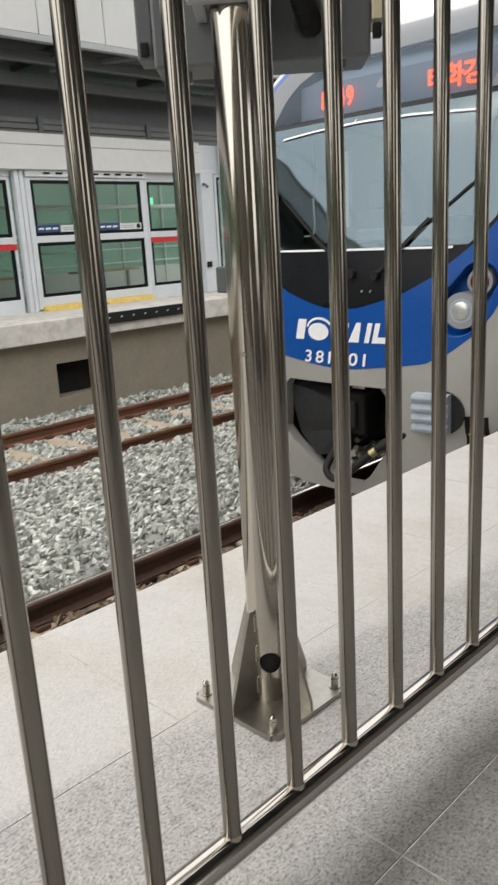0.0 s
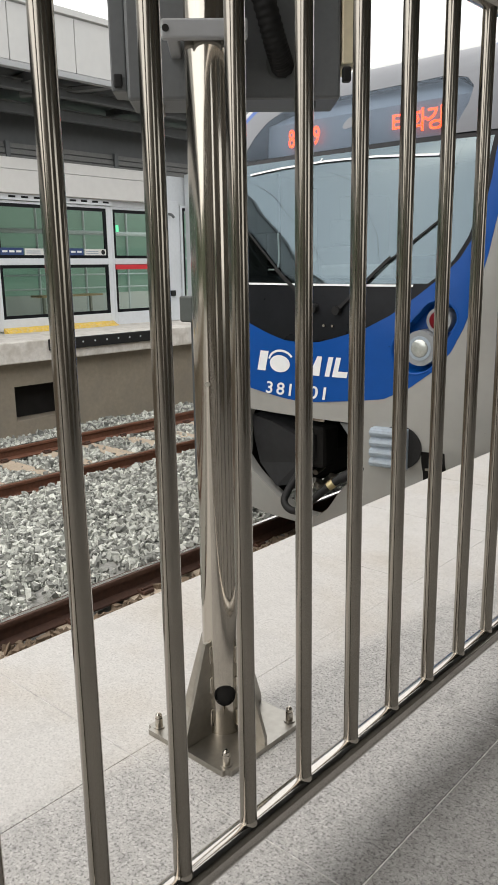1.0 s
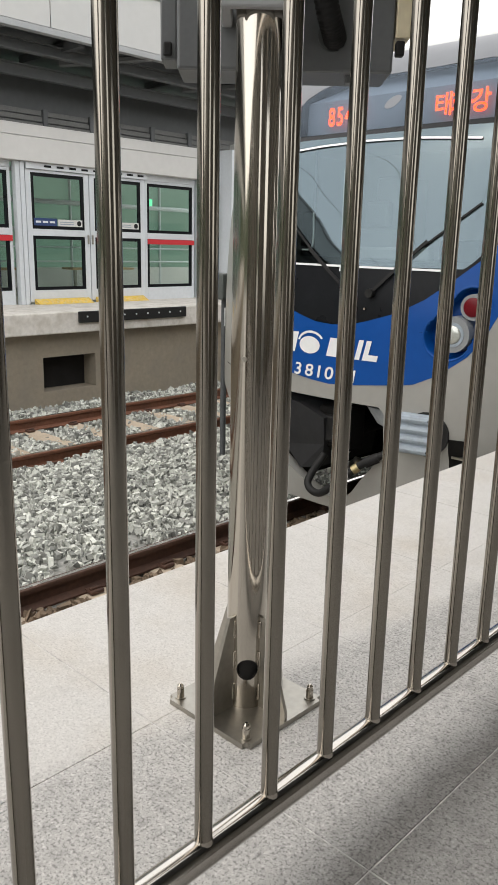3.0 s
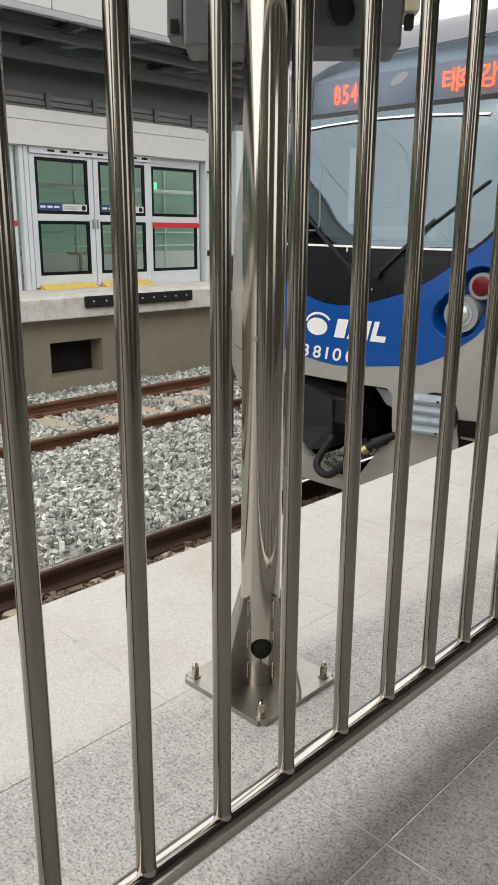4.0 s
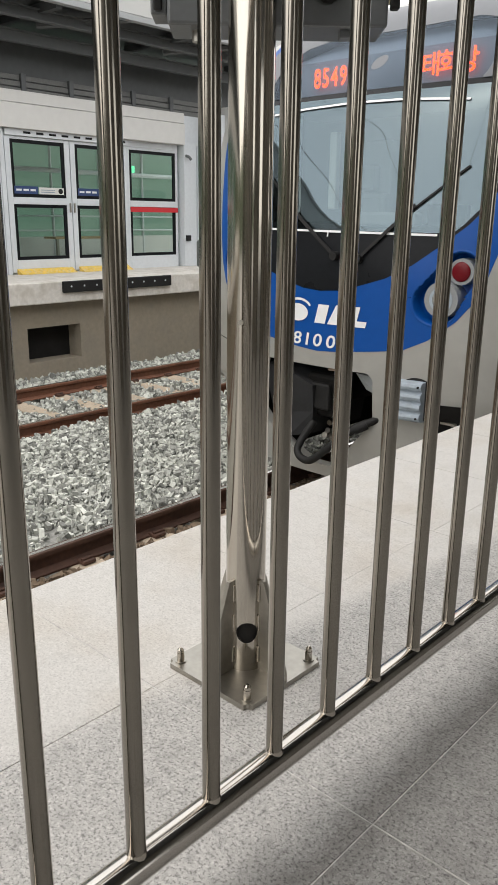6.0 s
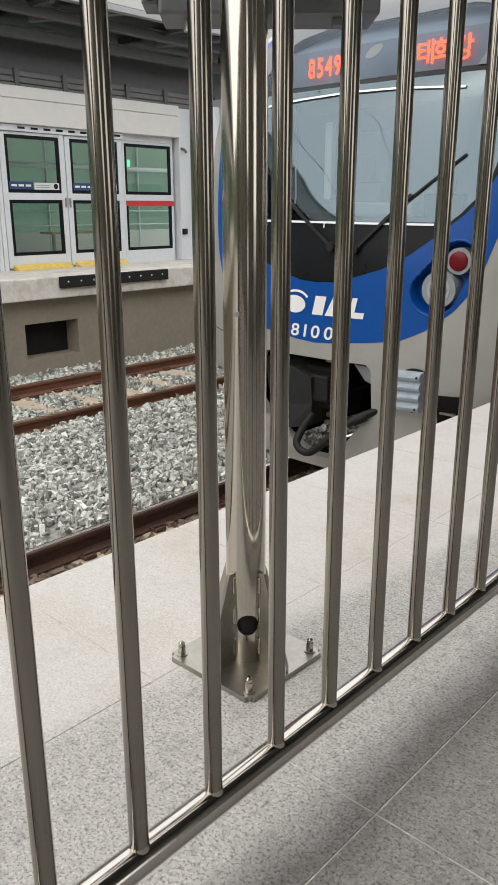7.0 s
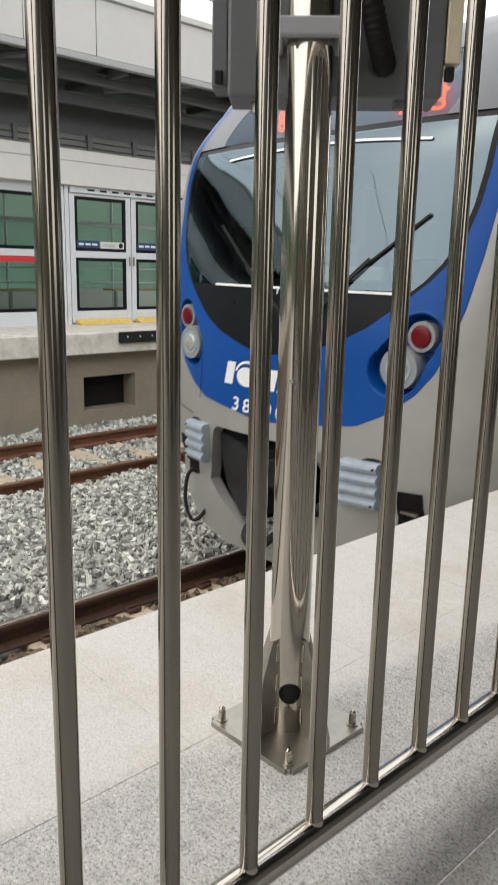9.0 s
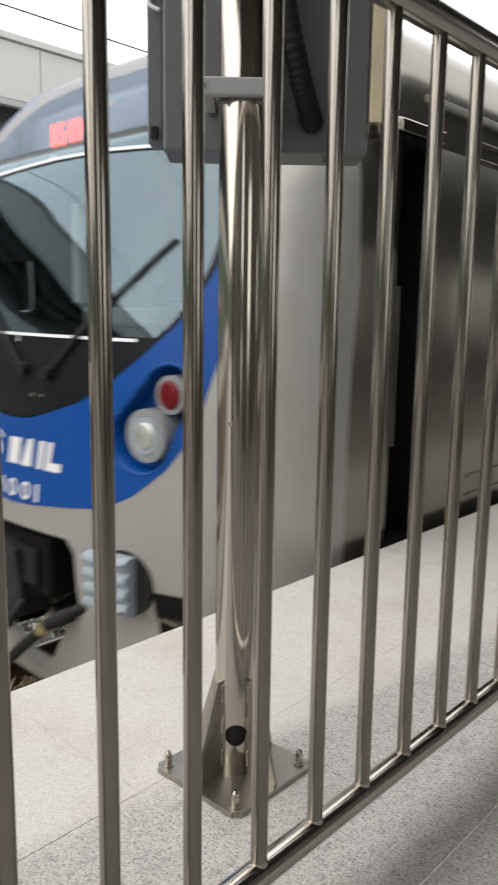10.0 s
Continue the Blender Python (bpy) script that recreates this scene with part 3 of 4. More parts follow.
cube = np.array([[-1, -1, -1], [1, -1, -1], [1, 1, -1], [-1, 1, -1], [-1, -1, 1], [1, -1, 1], [1, 1, 1], [-1, 1, 1]]) * 0.5
quads = np.array([[0, 3, 2, 1], [4, 5, 6, 7], [0, 1, 5, 4], [1, 2, 6, 5], [2, 3, 7, 6], [3, 0, 4, 7]])


def scatter(count, x0, x1, y0, y1, lo, hi):
    x, y = rng.uniform(x0, x1, count), rng.uniform(y0, y1, count)
    near_rail = np.min(np.abs(x[:, None] - np.array(RAILS)[None, :]), axis=1)
    keep = near_rail > 0.08
    for track, off in ((TRACK_X, 0.0), (FAR_TRACK_X, 0.2)):
        on = (np.abs(x - track) < 1.2) & (np.abs((y - off + 3.0 + 0.31) % 0.62 - 0.31) < 0.11)
        keep &= ~(on & (rng.random(count) < 0.85))
    x, y = x[keep], y[keep]
    size = rng.uniform(lo, hi, len(x))
    z = ballast_height(x, y) + rng.uniform(-0.6, 0.5, len(x)) * size
    v = cube[None] * (1 + rng.uniform(-0.45, 0.25, (len(x), 8, 3)))
    v = v * (size[:, None, None] * rng.uniform(0.6, 1.6, (len(x), 1, 3)) * np.array([1.15, 1.0, 0.55]))
    ang = rng.uniform(0, 2 * math.pi, (len(x), 3)) * np.array([0.35, 0.35, 1.0])
    for a, (i, j) in enumerate(((1, 2), (0, 2), (0, 1))):
        c, s = np.cos(ang[:, a])[:, None], np.sin(ang[:, a])[:, None]
        vi, vj = v[:, :, i].copy(), v[:, :, j].copy()
        v[:, :, i], v[:, :, j] = c * vi - s * vj, s * vi + c * vj
    return v + np.stack([x, y, z], 1)[:, None, :]


stones = np.concatenate([
    scatter(44000, RAILS[2] - 0.1, RAILS[1] + 0.05, 0.4, 8.5, 0.018, 0.05),
    scatter(18000, -8.75, RAILS[2] + 0.1, 1.5, 10.5, 0.022, 0.055),
    scatter(9000, TRACK_X - 0.25, EDGE_X, 0.4, 7.5, 0.025, 0.06),
    scatter(3500, -8.75, EDGE_X, 8.5, 16, 0.06, 0.1)])
verts = stones.reshape(-1, 3)
faces = (quads[None] + 8 * np.arange(len(stones))[:, None, None]).reshape(-1, 4)
ballast = put("ballast", verts, faces.tolist(), STONE)
tagged(ballast, "angular grey crushed-stone ballast between the rails", "ballast", kind="stuff")

stones = scatter(4500, RAILS[1] + 0.06, TRACK_X - 0.25, 0.0, 7.0, 0.025, 0.06)
faces = (quads[None] + 8 * np.arange(len(stones))[:, None, None]).reshape(-1, 4)
tagged(put("rusty_ballast", stones.reshape(-1, 3), faces.tolist(), STONE_BROWN), "rust-stained ballast between the rail and the platform", "ballast", kind="stuff")

marker = tagged(empty("trackside_post", (-4.86, 4.64, RAIL_Z - 0.15)), "grey steel trackside post with a dark box on top", "post")
rod("shaft", (0, 0, -0.1), (0, 0, 1.765), 0.03, CANOPY, marker, 14)
box("equipment_box", (-0.09, -0.11, 1.76), (0.09, 0.11, 2.015), BOX_DARK, marker, 0.02, "dark green-grey equipment box")
box("reflector", (0.03, -0.03, 1.5), (0.036, 0.0, 1.68), WHITE, marker, 0.0, "small white reflector strip")

# ---- the far platform ----
FX = -8.5
far_wall = tagged(empty("wall_far_platform"), "grey concrete wall under the far platform", "wall", kind="structure")
HY0, HY1, HZ0, HZ1 = 4.886, 5.757, -1.046, -0.562
for lo, hi in (((-9.0, -40, -1.6), (-8.7, HY0, -0.22)), ((-9.0, HY1, -1.6), (-8.7, 45, -0.22)), ((-9.0, HY0, -1.6), (-8.7, HY1, HZ0)), ((-9.0, HY0, HZ1), (-8.7, HY1, -0.22))):
    box("wall_section", lo, hi, WALL_CONCRETE, far_wall, 0.0)
# solid near-black box paints the shade inside the opening
box("hollow", (-9.6, HY0 - 0.2, HZ0 - 0.2), (-9.02, HY1 + 0.2, HZ1 + 0.2), HOLLOW, far_wall, 0.0, "near-black box for the shade behind the wall opening")
slab = box("far_platform_slab", (-20, -40, -0.22), (FX, 45, 0.07), FAR_CONCRETE, bevel=0.015)
tagged(slab, "stained concrete slab edge of the far platform", "platform slab", kind="structure")
strip = tagged(empty("edge_fender", (FX, 0, 0)), "black rubber fender bolted to the platform edge", "fender")
box("rubber_strip", (0.0, 5.345, -0.085), (0.05, 7.32, 0.072), RUBBER, strip, 0.012)
for k in range(9):
    rod("bolt", (0.05, 5.47 + 0.215 * k, 0.0), (0.056, 5.47 + 0.215 * k, 0.0), 0.013, ALU, strip, 10)

DX = -10.0


def glazed_panel(parent, y0, y1, z0, z1, x, rail_z=None, name="glazed_panel", border=0.05, rim=0.05):
    """A framed unit with one or two panes, each in a black rim."""
    p = empty(name)
    p.parent = parent
    for lo, hi in (((x - 0.03, y0, z0), (x + 0.03, y0 + border, z1)), ((x - 0.03, y1 - border, z0), (x + 0.03, y1, z1)),
                   ((x - 0.03, y0 + border, z0), (x + 0.03, y1 - border, z0 + 0.18)), ((x - 0.03, y0 + border, z1 - 0.04), (x + 0.03, y1 - border, z1))):
        box("frame_rail", lo, hi, ALU, p, 0.004)
    spans = [(z0 + 0.18, rail_z - 0.05), (rail_z + 0.05, z1 - 0.04)] if rail_z else [(z0 + 0.18, z1 - 0.04)]
    if rail_z:
        box("middle_rail", (x - 0.03, y0 + border, rail_z - 0.05), (x + 0.032, y1 - border, rail_z + 0.05), ALU, p, 0.004)
    for a, b in spans:
        c, d = y0 + border, y1 - border
        bm = bmesh.new()
        for lo, hi in (((x - 0.01, c, a), (x + 0.02, c + rim, b)), ((x - 0.01, d - rim, a), (x + 0.02, d, b)), ((x - 0.01, c + rim, a), (x + 0.02, d - rim, a + rim)), ((x - 0.01, c + rim, b - rim), (x + 0.02, d - rim, b))):
            box_bm(lo, hi, 0, bm)
        part("pane_rim", bm, BLACK, p, "black printed pane border")
        pane = box("pane", (x, c + rim, a + rim), (x + 0.006, d - rim, b - rim), PANE, p, 0.0, "green-tinted glass")
        pane.visible_shadow = False
    return p


Z0, Z1, ZM = 0.1, 2.045, 1.145
DOOR_SETS = (-5.97, -0.24, 5.49)
for d0 in DOOR_SETS:
    for a, b in ((d0, d0 + 1.11), (d0 + 1.125, d0 + 2.235)):
        leaf = tagged(glazed_panel(None, a, b, Z0, Z1, DX, ZM, "screen_door", 0.09), "closed light-grey glazed sliding screen door on the far platform", "screen door", "sliding screen doors")
        box("notice", (DX + 0.02, a + 0.12, ZM + 0.1), (DX + 0.023, a + 0.52, ZM + 0.21), NAVY, leaf, 0.0, "navy notice strip")
        box("notice", (DX + 0.02, a + 0.54, ZM + 0.1), (DX + 0.023, a + 0.98, ZM + 0.2), HEADER, leaf, 0.0, "pale notice strip")
        for k in range(3):
            box("notice_line", (DX + 0.023, a + 0.15 + 0.12 * k, ZM + 0.14), (DX + 0.0245, a + 0.24 + 0.12 * k, ZM + 0.17), WHITE, leaf, 0.0)
        for k in range(2):
            box("notice_line", (DX + 0.023, a + 0.57, ZM + 0.125 + 0.03 * k), (DX + 0.0245, a + 0.82, ZM + 0.138 + 0.03 * k), VENT, leaf, 0.0)
        rod("notice_disc", (DX + 0.02, a + 0.92, ZM + 0.15), (DX + 0.0246, a + 0.92, ZM + 0.15), 0.04, RUBBER, leaf, 16)
        box("handle", (DX + 0.03, b - 0.045 if a == d0 else a + 0.02, ZM - 0.16), (DX + 0.05, b - 0.02 if a == d0 else a + 0.045, ZM - 0.02), PLATE, leaf, 0.003)
        put("yellow_sill", [(DX + 0.04, a + 0.06, 0.072), (DX + 0.2, a + 0.06, 0.072), (DX + 0.2, b - 0.06, 0.072), (DX + 0.04, b - 0.06, 0.072), (DX + 0.04, a + 0.06, 0.15), (DX + 0.04, b - 0.06, 0.15)],
            [(0, 1, 4), (1, 2, 5, 4), (2, 3, 5), (0, 4, 5, 3), (0, 3, 2, 1)], YELLOW, leaf, "worn yellow threshold ramp")
    for a, b in ((d0 + 2.275, d0 + 3.405), (d0 - 1.35, d0 - 0.22)):
        fixed = tagged(glazed_panel(None, a, b, Z0, Z1, DX - 0.05, ZM, "fixed_screen", 0.05), "fixed glazed screen with a red warning strip", "glass screen", "fixed platform screens")
        box("red_strip", (DX - 0.02, a + 0.05, 1.01), (DX - 0.005, b - 0.01, 1.09), RED, fixed, 0.002, "red warning strip")
        box("exit_light", (DX - 0.025, a + 0.1, 1.64), (DX - 0.018, a + 0.16, 1.75), EXIT, fixed, 0.0, "green lit exit sign")
        box("head_rail", (DX - 0.08, a, Z1 + 0.002), (DX - 0.015, b, 2.144), ALU, fixed, 0.003)
        box("kick_plate", (DX - 0.08, a, 0.07), (DX - 0.02, b, Z0), ALU, fixed, 0.002)
    for y in (d0 - 0.17, d0 - 0.09):
        tagged(box("door_post", (DX - 0.06, y, 0.07), (DX + 0.05, y + 0.07, 2.142), ALU, None, 0.006), "light grey metal post beside the screen doors", "post", kind="structure")
    screen = tagged(empty("door_track"), "light grey slotted track over the sliding doors", "door track", kind="structure")
    box("track_casing", (DX - 0.04, d0, 2.05), (DX + 0.07, d0 + 2.25, 2.142), ALU, screen, 0.006)
    for y in (d0 + 0.08, d0 + 2.2):
        rod("sensor_pin", (DX + 0.05, y, 2.15), (DX + 0.05, y, 2.24), 0.012, PLATE, screen, 8)
    for k in range(9):
        box("slot", (DX + 0.07, d0 + 0.3 + 0.22 * k, 2.085), (DX + 0.074, d0 + 0.42 + 0.22 * k, 2.115), BLACK, screen, 0.0)
for a in (2.2, 3.2):
    tagged(glazed_panel(None, a, a + 0.98, Z0, Z1, DX - 0.05, ZM, "fixed_screen", 0.05), "fixed glazed screen between the door sets", "glass screen", "fixed platform screens")
header = tagged(empty("door_header", (DX, 0, 0)), "off-white header casing over the screen doors", "header casing", kind="structure")
box("casing_front", (-0.25, -30, 2.145), (0.14, 8.94, 2.483), HEADER, header, 0.008)
box("casing_top", (-0.25, -30, 2.489), (0.125, 8.94, 2.655), HEADER, header, 0.01)
box("casing_return", (-0.25, 8.944, 2.15), (0.06, 9.55, 2.63), ALU, header, 0.01, "light grey end of the header casing")
end_column = tagged(empty("end_column", (DX, 8.95, 0.07)), "grey clad column at the end of the screen doors", "column", kind="structure")
box("cladding", (-0.2, 0.0, 0), (0.1, 0.3, 2.13), ALU, end_column, 0.01)
box("junction_box", (0.1, 0.02, 0.45), (0.14, 0.12, 0.55), RUBBER, end_column, 0.004)
tube("camera_arm", [(0.1, 0.05, 1.9), (0.17, 0.05, 1.88), (0.2, 0.08, 1.83)], 0.025, GREY_BOX, end_column)
box("end_panel", (0.1, 0.7, 0.0), (0.5, 0.95, 2.73), WHITE_PANEL, end_column, 0.01, "white end panel")
box("panel_return", (0.1, 0.45, 0.0), (0.42, 0.695, 2.6), ALU, end_column, 0.006, "grey side of the end panel")
box("marker", (0.5, 0.76, 1.75), (0.504, 0.86, 1.9), YELLOW, end_column, 0.0, "orange marker")
end_glass = tagged(empty("end_screen"), "glazed end screen beside the far platform column", "glass screen")
glazed_panel(end_glass, 9.27, 10.3, Z0, 2.13, DX + 0.08, None, "fixed_panel", 0.05)
glazed_panel(end_glass, 10.32, 11.4, Z0, 2.13, DX + 0.08, None, "fixed_panel", 0.05)

# behind the doors: green glazed rear wall of the far platform, with a bench
rear = tagged(empty("wall_far_rear", (-14.2, 0, 0.07)), "green-tinted glazed rear wall of the far platform", "glass wall", kind="structure")
for k in range(-12, 14):
    y = -1.0 + 1.25 * k
    for z0, z1 in ((0.0, 1.215), (1.225, 2.365), (2.375, 3.6)):
        box("glass_panel", (-0.03, y + 0.005, z0), (0.0, y + 1.245, z1), GREEN_WALL, rear, 0.004)
    rod("mullion", (0.05, y, 0), (0.05, y, 3.7), 0.03, ALU, rear, 8)
box("dado", (-0.02, -16, 0.0), (0.06, 16.5, 0.42), HEADER, rear, 0.004, "pale dado panel")
for z, r in ((0.55, 0.018), (0.85, 0.018), (1.22, 0.035), (1.78, 0.05), (2.37, 0.05)):
    rod("rail", (0.1, -16, z), (0.1, 16, z), r, ALU, rear, 8)
for y in (5.7, 8.0, 2.9):
    bench = tagged(empty("bench", (-12.8, y, 0.07)), "tan wooden bench on the far platform", "bench", group="benches")
    for k in range(4):
        box("slat", (-0.2 + 0.105 * k, 0, 0.42), (-0.105 + 0.105 * k, 1.5, 0.46), WOOD, bench, 0.004)
    for yy in (0.15, 1.3):
        box("leg", (-0.03, yy, 0), (0.03, yy + 0.05, 0.42), PLATE, bench, 0.004)

# far canopy
canopy = tagged(empty("far_canopy"), "dark steel canopy with a white fascia over the far platform", "canopy", kind="structure")
CX = -8.9
seams = [5.35 + 1.06 * k for k in range(-37, 7)]
for a, b in zip(seams, seams[1:]):
    box("fascia_panel", (CX - 0.06, a + 0.007, 3.72), (CX, b - 0.007, 4.43), WHITE_PANEL, canopy, 0.006)
box("fascia_trim", (CX - 0.06, -34, 4.446), (CX + 0.04, 12, 4.53), WHITE_PANEL, canopy, 0.006)
box("fascia_base", (CX - 0.1, -34, 3.635), (CX + 0.01, 12, 3.714), GREY_LIGHT, canopy, 0.006)
put("soffit", [(CX - 0.1, -34, 3.78), (CX - 0.1, 12, 3.78), (-14.3, 12, 3.5), (-14.3, -34, 3.5), (CX - 0.1, -34, 3.88), (CX - 0.1, 12, 3.88), (-14.3, 12, 3.6), (-14.3, -34, 3.6)],
    [(0, 1, 2, 3), (7, 6, 5, 4), (0, 4, 5, 1), (1, 5, 6, 2), (2, 6, 7, 3), (3, 7, 4, 0)], CANOPY, canopy)
for x, z, h in ((-9.45, 3.5, 0.13), (-10.0, 3.3, 0.15)):
    bm = box_bm((x - 0.06, -34, z), (x + 0.06, 12, z + 0.015))
    box_bm((x - 0.006, -34, z + 0.015), (x + 0.006, 12, z + h), 0, bm)
    box_bm((x - 0.06, -34, z + h), (x + 0.06, 12, z + h + 0.015), 0, bm)
    part("purlin", bm, CANOPY_LIGHT, canopy)
for k in range(-12, 4):
    y = 3.5 + 2.4 * k
    bm = box_bm((-10.6, y - 0.05, 3.6), (-9.02, y + 0.05, 3.72))
    part("rafter", bm, CANOPY, canopy)
    bm = rod_bm((-9.9, y + 0.2, 3.55), (-9.03, y + 1.3, 3.7), 0.05, 6)
    part("brace", bm, CANOPY_LIGHT, canopy)
for k in range(3):
    box("louvre", (-10.36 - 0.02 * k, -34, 2.69 + 0.09 * k), (-10.32 - 0.02 * k, 12, 2.76 + 0.09 * k), LOUVRE, canopy, 0.003)
for k in range(-24, 6):
    for dy in (0.0, 0.85):
        box("louvre_post", (-10.36, 6.05 + 2.1 * k + dy, 2.66), (-10.3, 6.13 + 2.1 * k + dy, 2.96), CANOPY_LIGHT, canopy, 0.003)
box("louvre_backing", (-10.7, -34, 2.6), (-10.6, 12, 3.62), CANOPY_LIGHT, canopy, 0.0)
for x, z in ((-6.97, 4.07), (-6.6, 6.3), (-2.66, 5.7)):
    tagged(rod("overhead_wire", (x, -60, z), (x, 90, z), 0.008, RUBBER, None, 6), "thin dark overhead contact wire", "wire", "overhead wires", "structure")

# ---- train ----
TZ = [-1.0, -0.5, 0.0, 0.6, 0.9, 1.3, 1.66, 1.78, 2.03, 2.3, 2.45, 2.6, 2.7, 2.76]
TY = [-0.10, -0.2, -0.22, -0.2, -0.15, -0.05, 0.06, 0.14, 0.42, 0.72, 0.92, 1.25, 1.65, 2.4]
HWZ = [-0.91, -0.85, -0.7, -0.45, -0.3, -0.18, 1.2, 1.5, 1.75, 2.05, 2.25, 2.45, 2.6, 2.72, 2.76]
HWX = [0.5, 0.85, 1.05, 1.25, 1.5, 1.56, 1.56, 1.535, 1.48, 1.39, 1.28, 1.1, 0.85, 0.48, 0.12]


def half_width(z):
    return float(np.interp(z, HWZ, HWX))


def smooth_interp(z):
    ds = np.linspace(-0.2, 0.2, 17)
    return float(np.average(np.interp(z + ds, TZ, TY), weights=1.02 - np.abs(ds) / 0.2))


def nose(x, z, out=0.0):
    """Lengthwise place of the rounded cab front at a height and half width."""
    u = min(abs(x) / max(half_width(z), 1.38), 1.0)
    ease = float(np.interp(z, [1.8, 2.3, 2.6], [0.7, 0.45, 0.15]))
    y0 = smooth_interp(z)
    return -0.21 + (y0 + 0.21) * (1 - ease * u * u) + 0.6 * (1 - math.sqrt(1 - u * u)) - out


def patch(name, zs, left, right, nx, mat, parent, label="", out=0.0, hole=None):
    """A piece of the cab front between two side curves."""
    verts, faces = [], []
    for z in zs:
        a, b = left(z), right(z)
        for k in range(nx + 1):
            t = k / nx
            hw = half_width(z)
            x = a + (b - a) * t
            if b >= hw - 1e-6 and a <= -hw + 1e-6:
                x = a + (b - a) * (1 - math.cos(t * math.pi)) / 2
            elif b >= hw - 1e-6:
                x = a + (b - a) * math.sin(t * math.pi / 2)
            elif a <= -hw + 1e-6:
                x = a + (b - a) * (1 - math.sin((1 - t) * math.pi / 2))
            verts.append((x, nose(x, z, out), z))
    for i in range(len(zs) - 1):
        faces += [(i * (nx + 1) + k, i * (nx + 1) + k + 1, (i + 1) * (nx + 1) + k + 1, (i + 1) * (nx + 1) + k) for k in range(nx)]
    if hole:
        faces = [f for f in faces if not hole(*[sum(verts[q][c] for q in f) / 4 for c in (0, 2)])]
    return put(name, verts, faces, mat, parent, label, smooth=True)


def steps(a, b, d=0.025):
    k = max(2, int(round((b - a) / d)))
    return [a + (b - a) * i / k for i in range(k + 1)]


def curve(zs, xs):
    return lambda z: float(np.interp(z, zs, xs))


SCREEN_X = curve([0.465, 0.475, 0.51, 0.575, 0.67, 0.8, 0.92, 1.02, 1.15, 1.31, 1.5, 1.76, 1.8, 2.1, 2.3, 2.42, 2.5], [0, 0.15, 0.29, 0.5, 0.68, 0.85, 0.99, 1.075, 1.14, 1.18, 1.2, 1.2, 1.2, 1.16, 1.08, 0.93, 0.75])
BLUE_X = curve([0.045, 0.055, 0.075, 0.09, 0.118, 0.2, 0.33, 0.452, 0.6, 0.8, 1.06, 1.4, 1.76, 2.1, 2.3, 2.42, 2.5], [0.0, 0.15, 0.32, 0.45, 0.655, 0.824, 0.985, 1.075, 1.137, 1.19, 1.235, 1.272, 1.28, 1.24, 1.15, 1.0, 0.8])
HOOD_X = curve([1.79, 1.84, 2.0, 2.12, 2.2, 2.25], [0.88, 0.9, 0.91, 0.88, 0.79, 0.6])
HOLE_L = curve([-0.82, -0.74, -0.58, -0.47, -0.4, -0.1, -0.065], [-0.1, -0.25, -0.5, -0.62, -0.6, -0.55, -0.5])
HOLE_R = curve([-0.82, -0.74, -0.58, -0.47, -0.4, -0.1, -0.065], [0.1, 0.2, 0.32, 0.42, 0.47, 0.465, 0.42])

LAMP_A, LAMP_B, LAMP_RA, LAMP_RB = Vector((0.848, 0.445)), Vector((0.98, 0.65)), 0.158, 0.125


def in_lamp(x, z, shrink=0.012):
    q, d = Vector((abs(x), z)) - LAMP_A, LAMP_B - LAMP_A
    t = max(0, min(1, q.dot(d) / d.dot(d)))
    return (q - t * d).length < LAMP_RA + (LAMP_RB - LAMP_RA) * t - shrink


train = tagged(empty("train", (TRACK_X, 3.745, 0)), "silver commuter train with a blue band and dark windscreen", "train")
LOW, HOLE, MID, TOP = steps(-0.91, -0.82), steps(-0.82, -0.065), steps(-0.065, 0.045), steps(0.045, 2.5)
patch("lower_front", LOW, lambda z: -half_width(z), half_width, 40, SILVER, train, "silver lower front")
patch("front_skirt", HOLE, lambda z: -half_width(z), HOLE_L, 24, SILVER, train)
patch("front_skirt", HOLE, HOLE_R, half_width, 24, SILVER, train)
patch("front_apron", MID, lambda z: -half_width(z), half_width, 48, SILVER, train)
patch("front_corner", TOP, lambda z: -half_width(z), lambda z: -BLUE_X(z), 24, SILVER, train, hole=in_lamp)
patch("front_corner", TOP, BLUE_X, half_width, 24, SILVER, train, hole=in_lamp)
patch("front_roof", steps(2.5, 2.76, 0.013), lambda z: -half_width(z), half_width, 24, SILVER, train)
# blue band: a full piece below the screen, two arms beside it
patch("blue_band", steps(0.045, 0.465, 0.01), lambda z: -BLUE_X(z), BLUE_X, 200, BLUE, train, "deep blue painted band", 0.003, in_lamp)
patch("blue_band", steps(0.465, 2.5, 0.01), lambda z: -BLUE_X(z), lambda z: -SCREEN_X(z), 50, BLUE, train, "deep blue painted band", 0.003, in_lamp)
patch("blue_band", steps(0.465, 2.5, 0.01), SCREEN_X, BLUE_X, 50, BLUE, train, "deep blue painted band", 0.003, in_lamp)
patch("windscreen_mask", steps(0.465, 0.87, 0.02), lambda z: -SCREEN_X(z), SCREEN_X, 40, BLACK, train, "black gloss panel below the windscreen", 0.004)
for s in (-1, 1):
    lo, hi = (lambda z: -SCREEN_X(z)), (lambda z: -SCREEN_X(z) + 0.03)
    patch("windscreen_border", steps(0.87, 1.752), lo if s < 0 else (lambda z: SCREEN_X(z) - 0.03), hi if s < 0 else SCREEN_X, 6, BLACK, train, "black windscreen border", 0.004)
ws = patch("windscreen", steps(0.87, 1.752), lambda z: -SCREEN_X(z) + 0.03, lambda z: SCREEN_X(z) - 0.03, 40, WINDSHIELD, train, "tinted windscreen glass", 0.003)
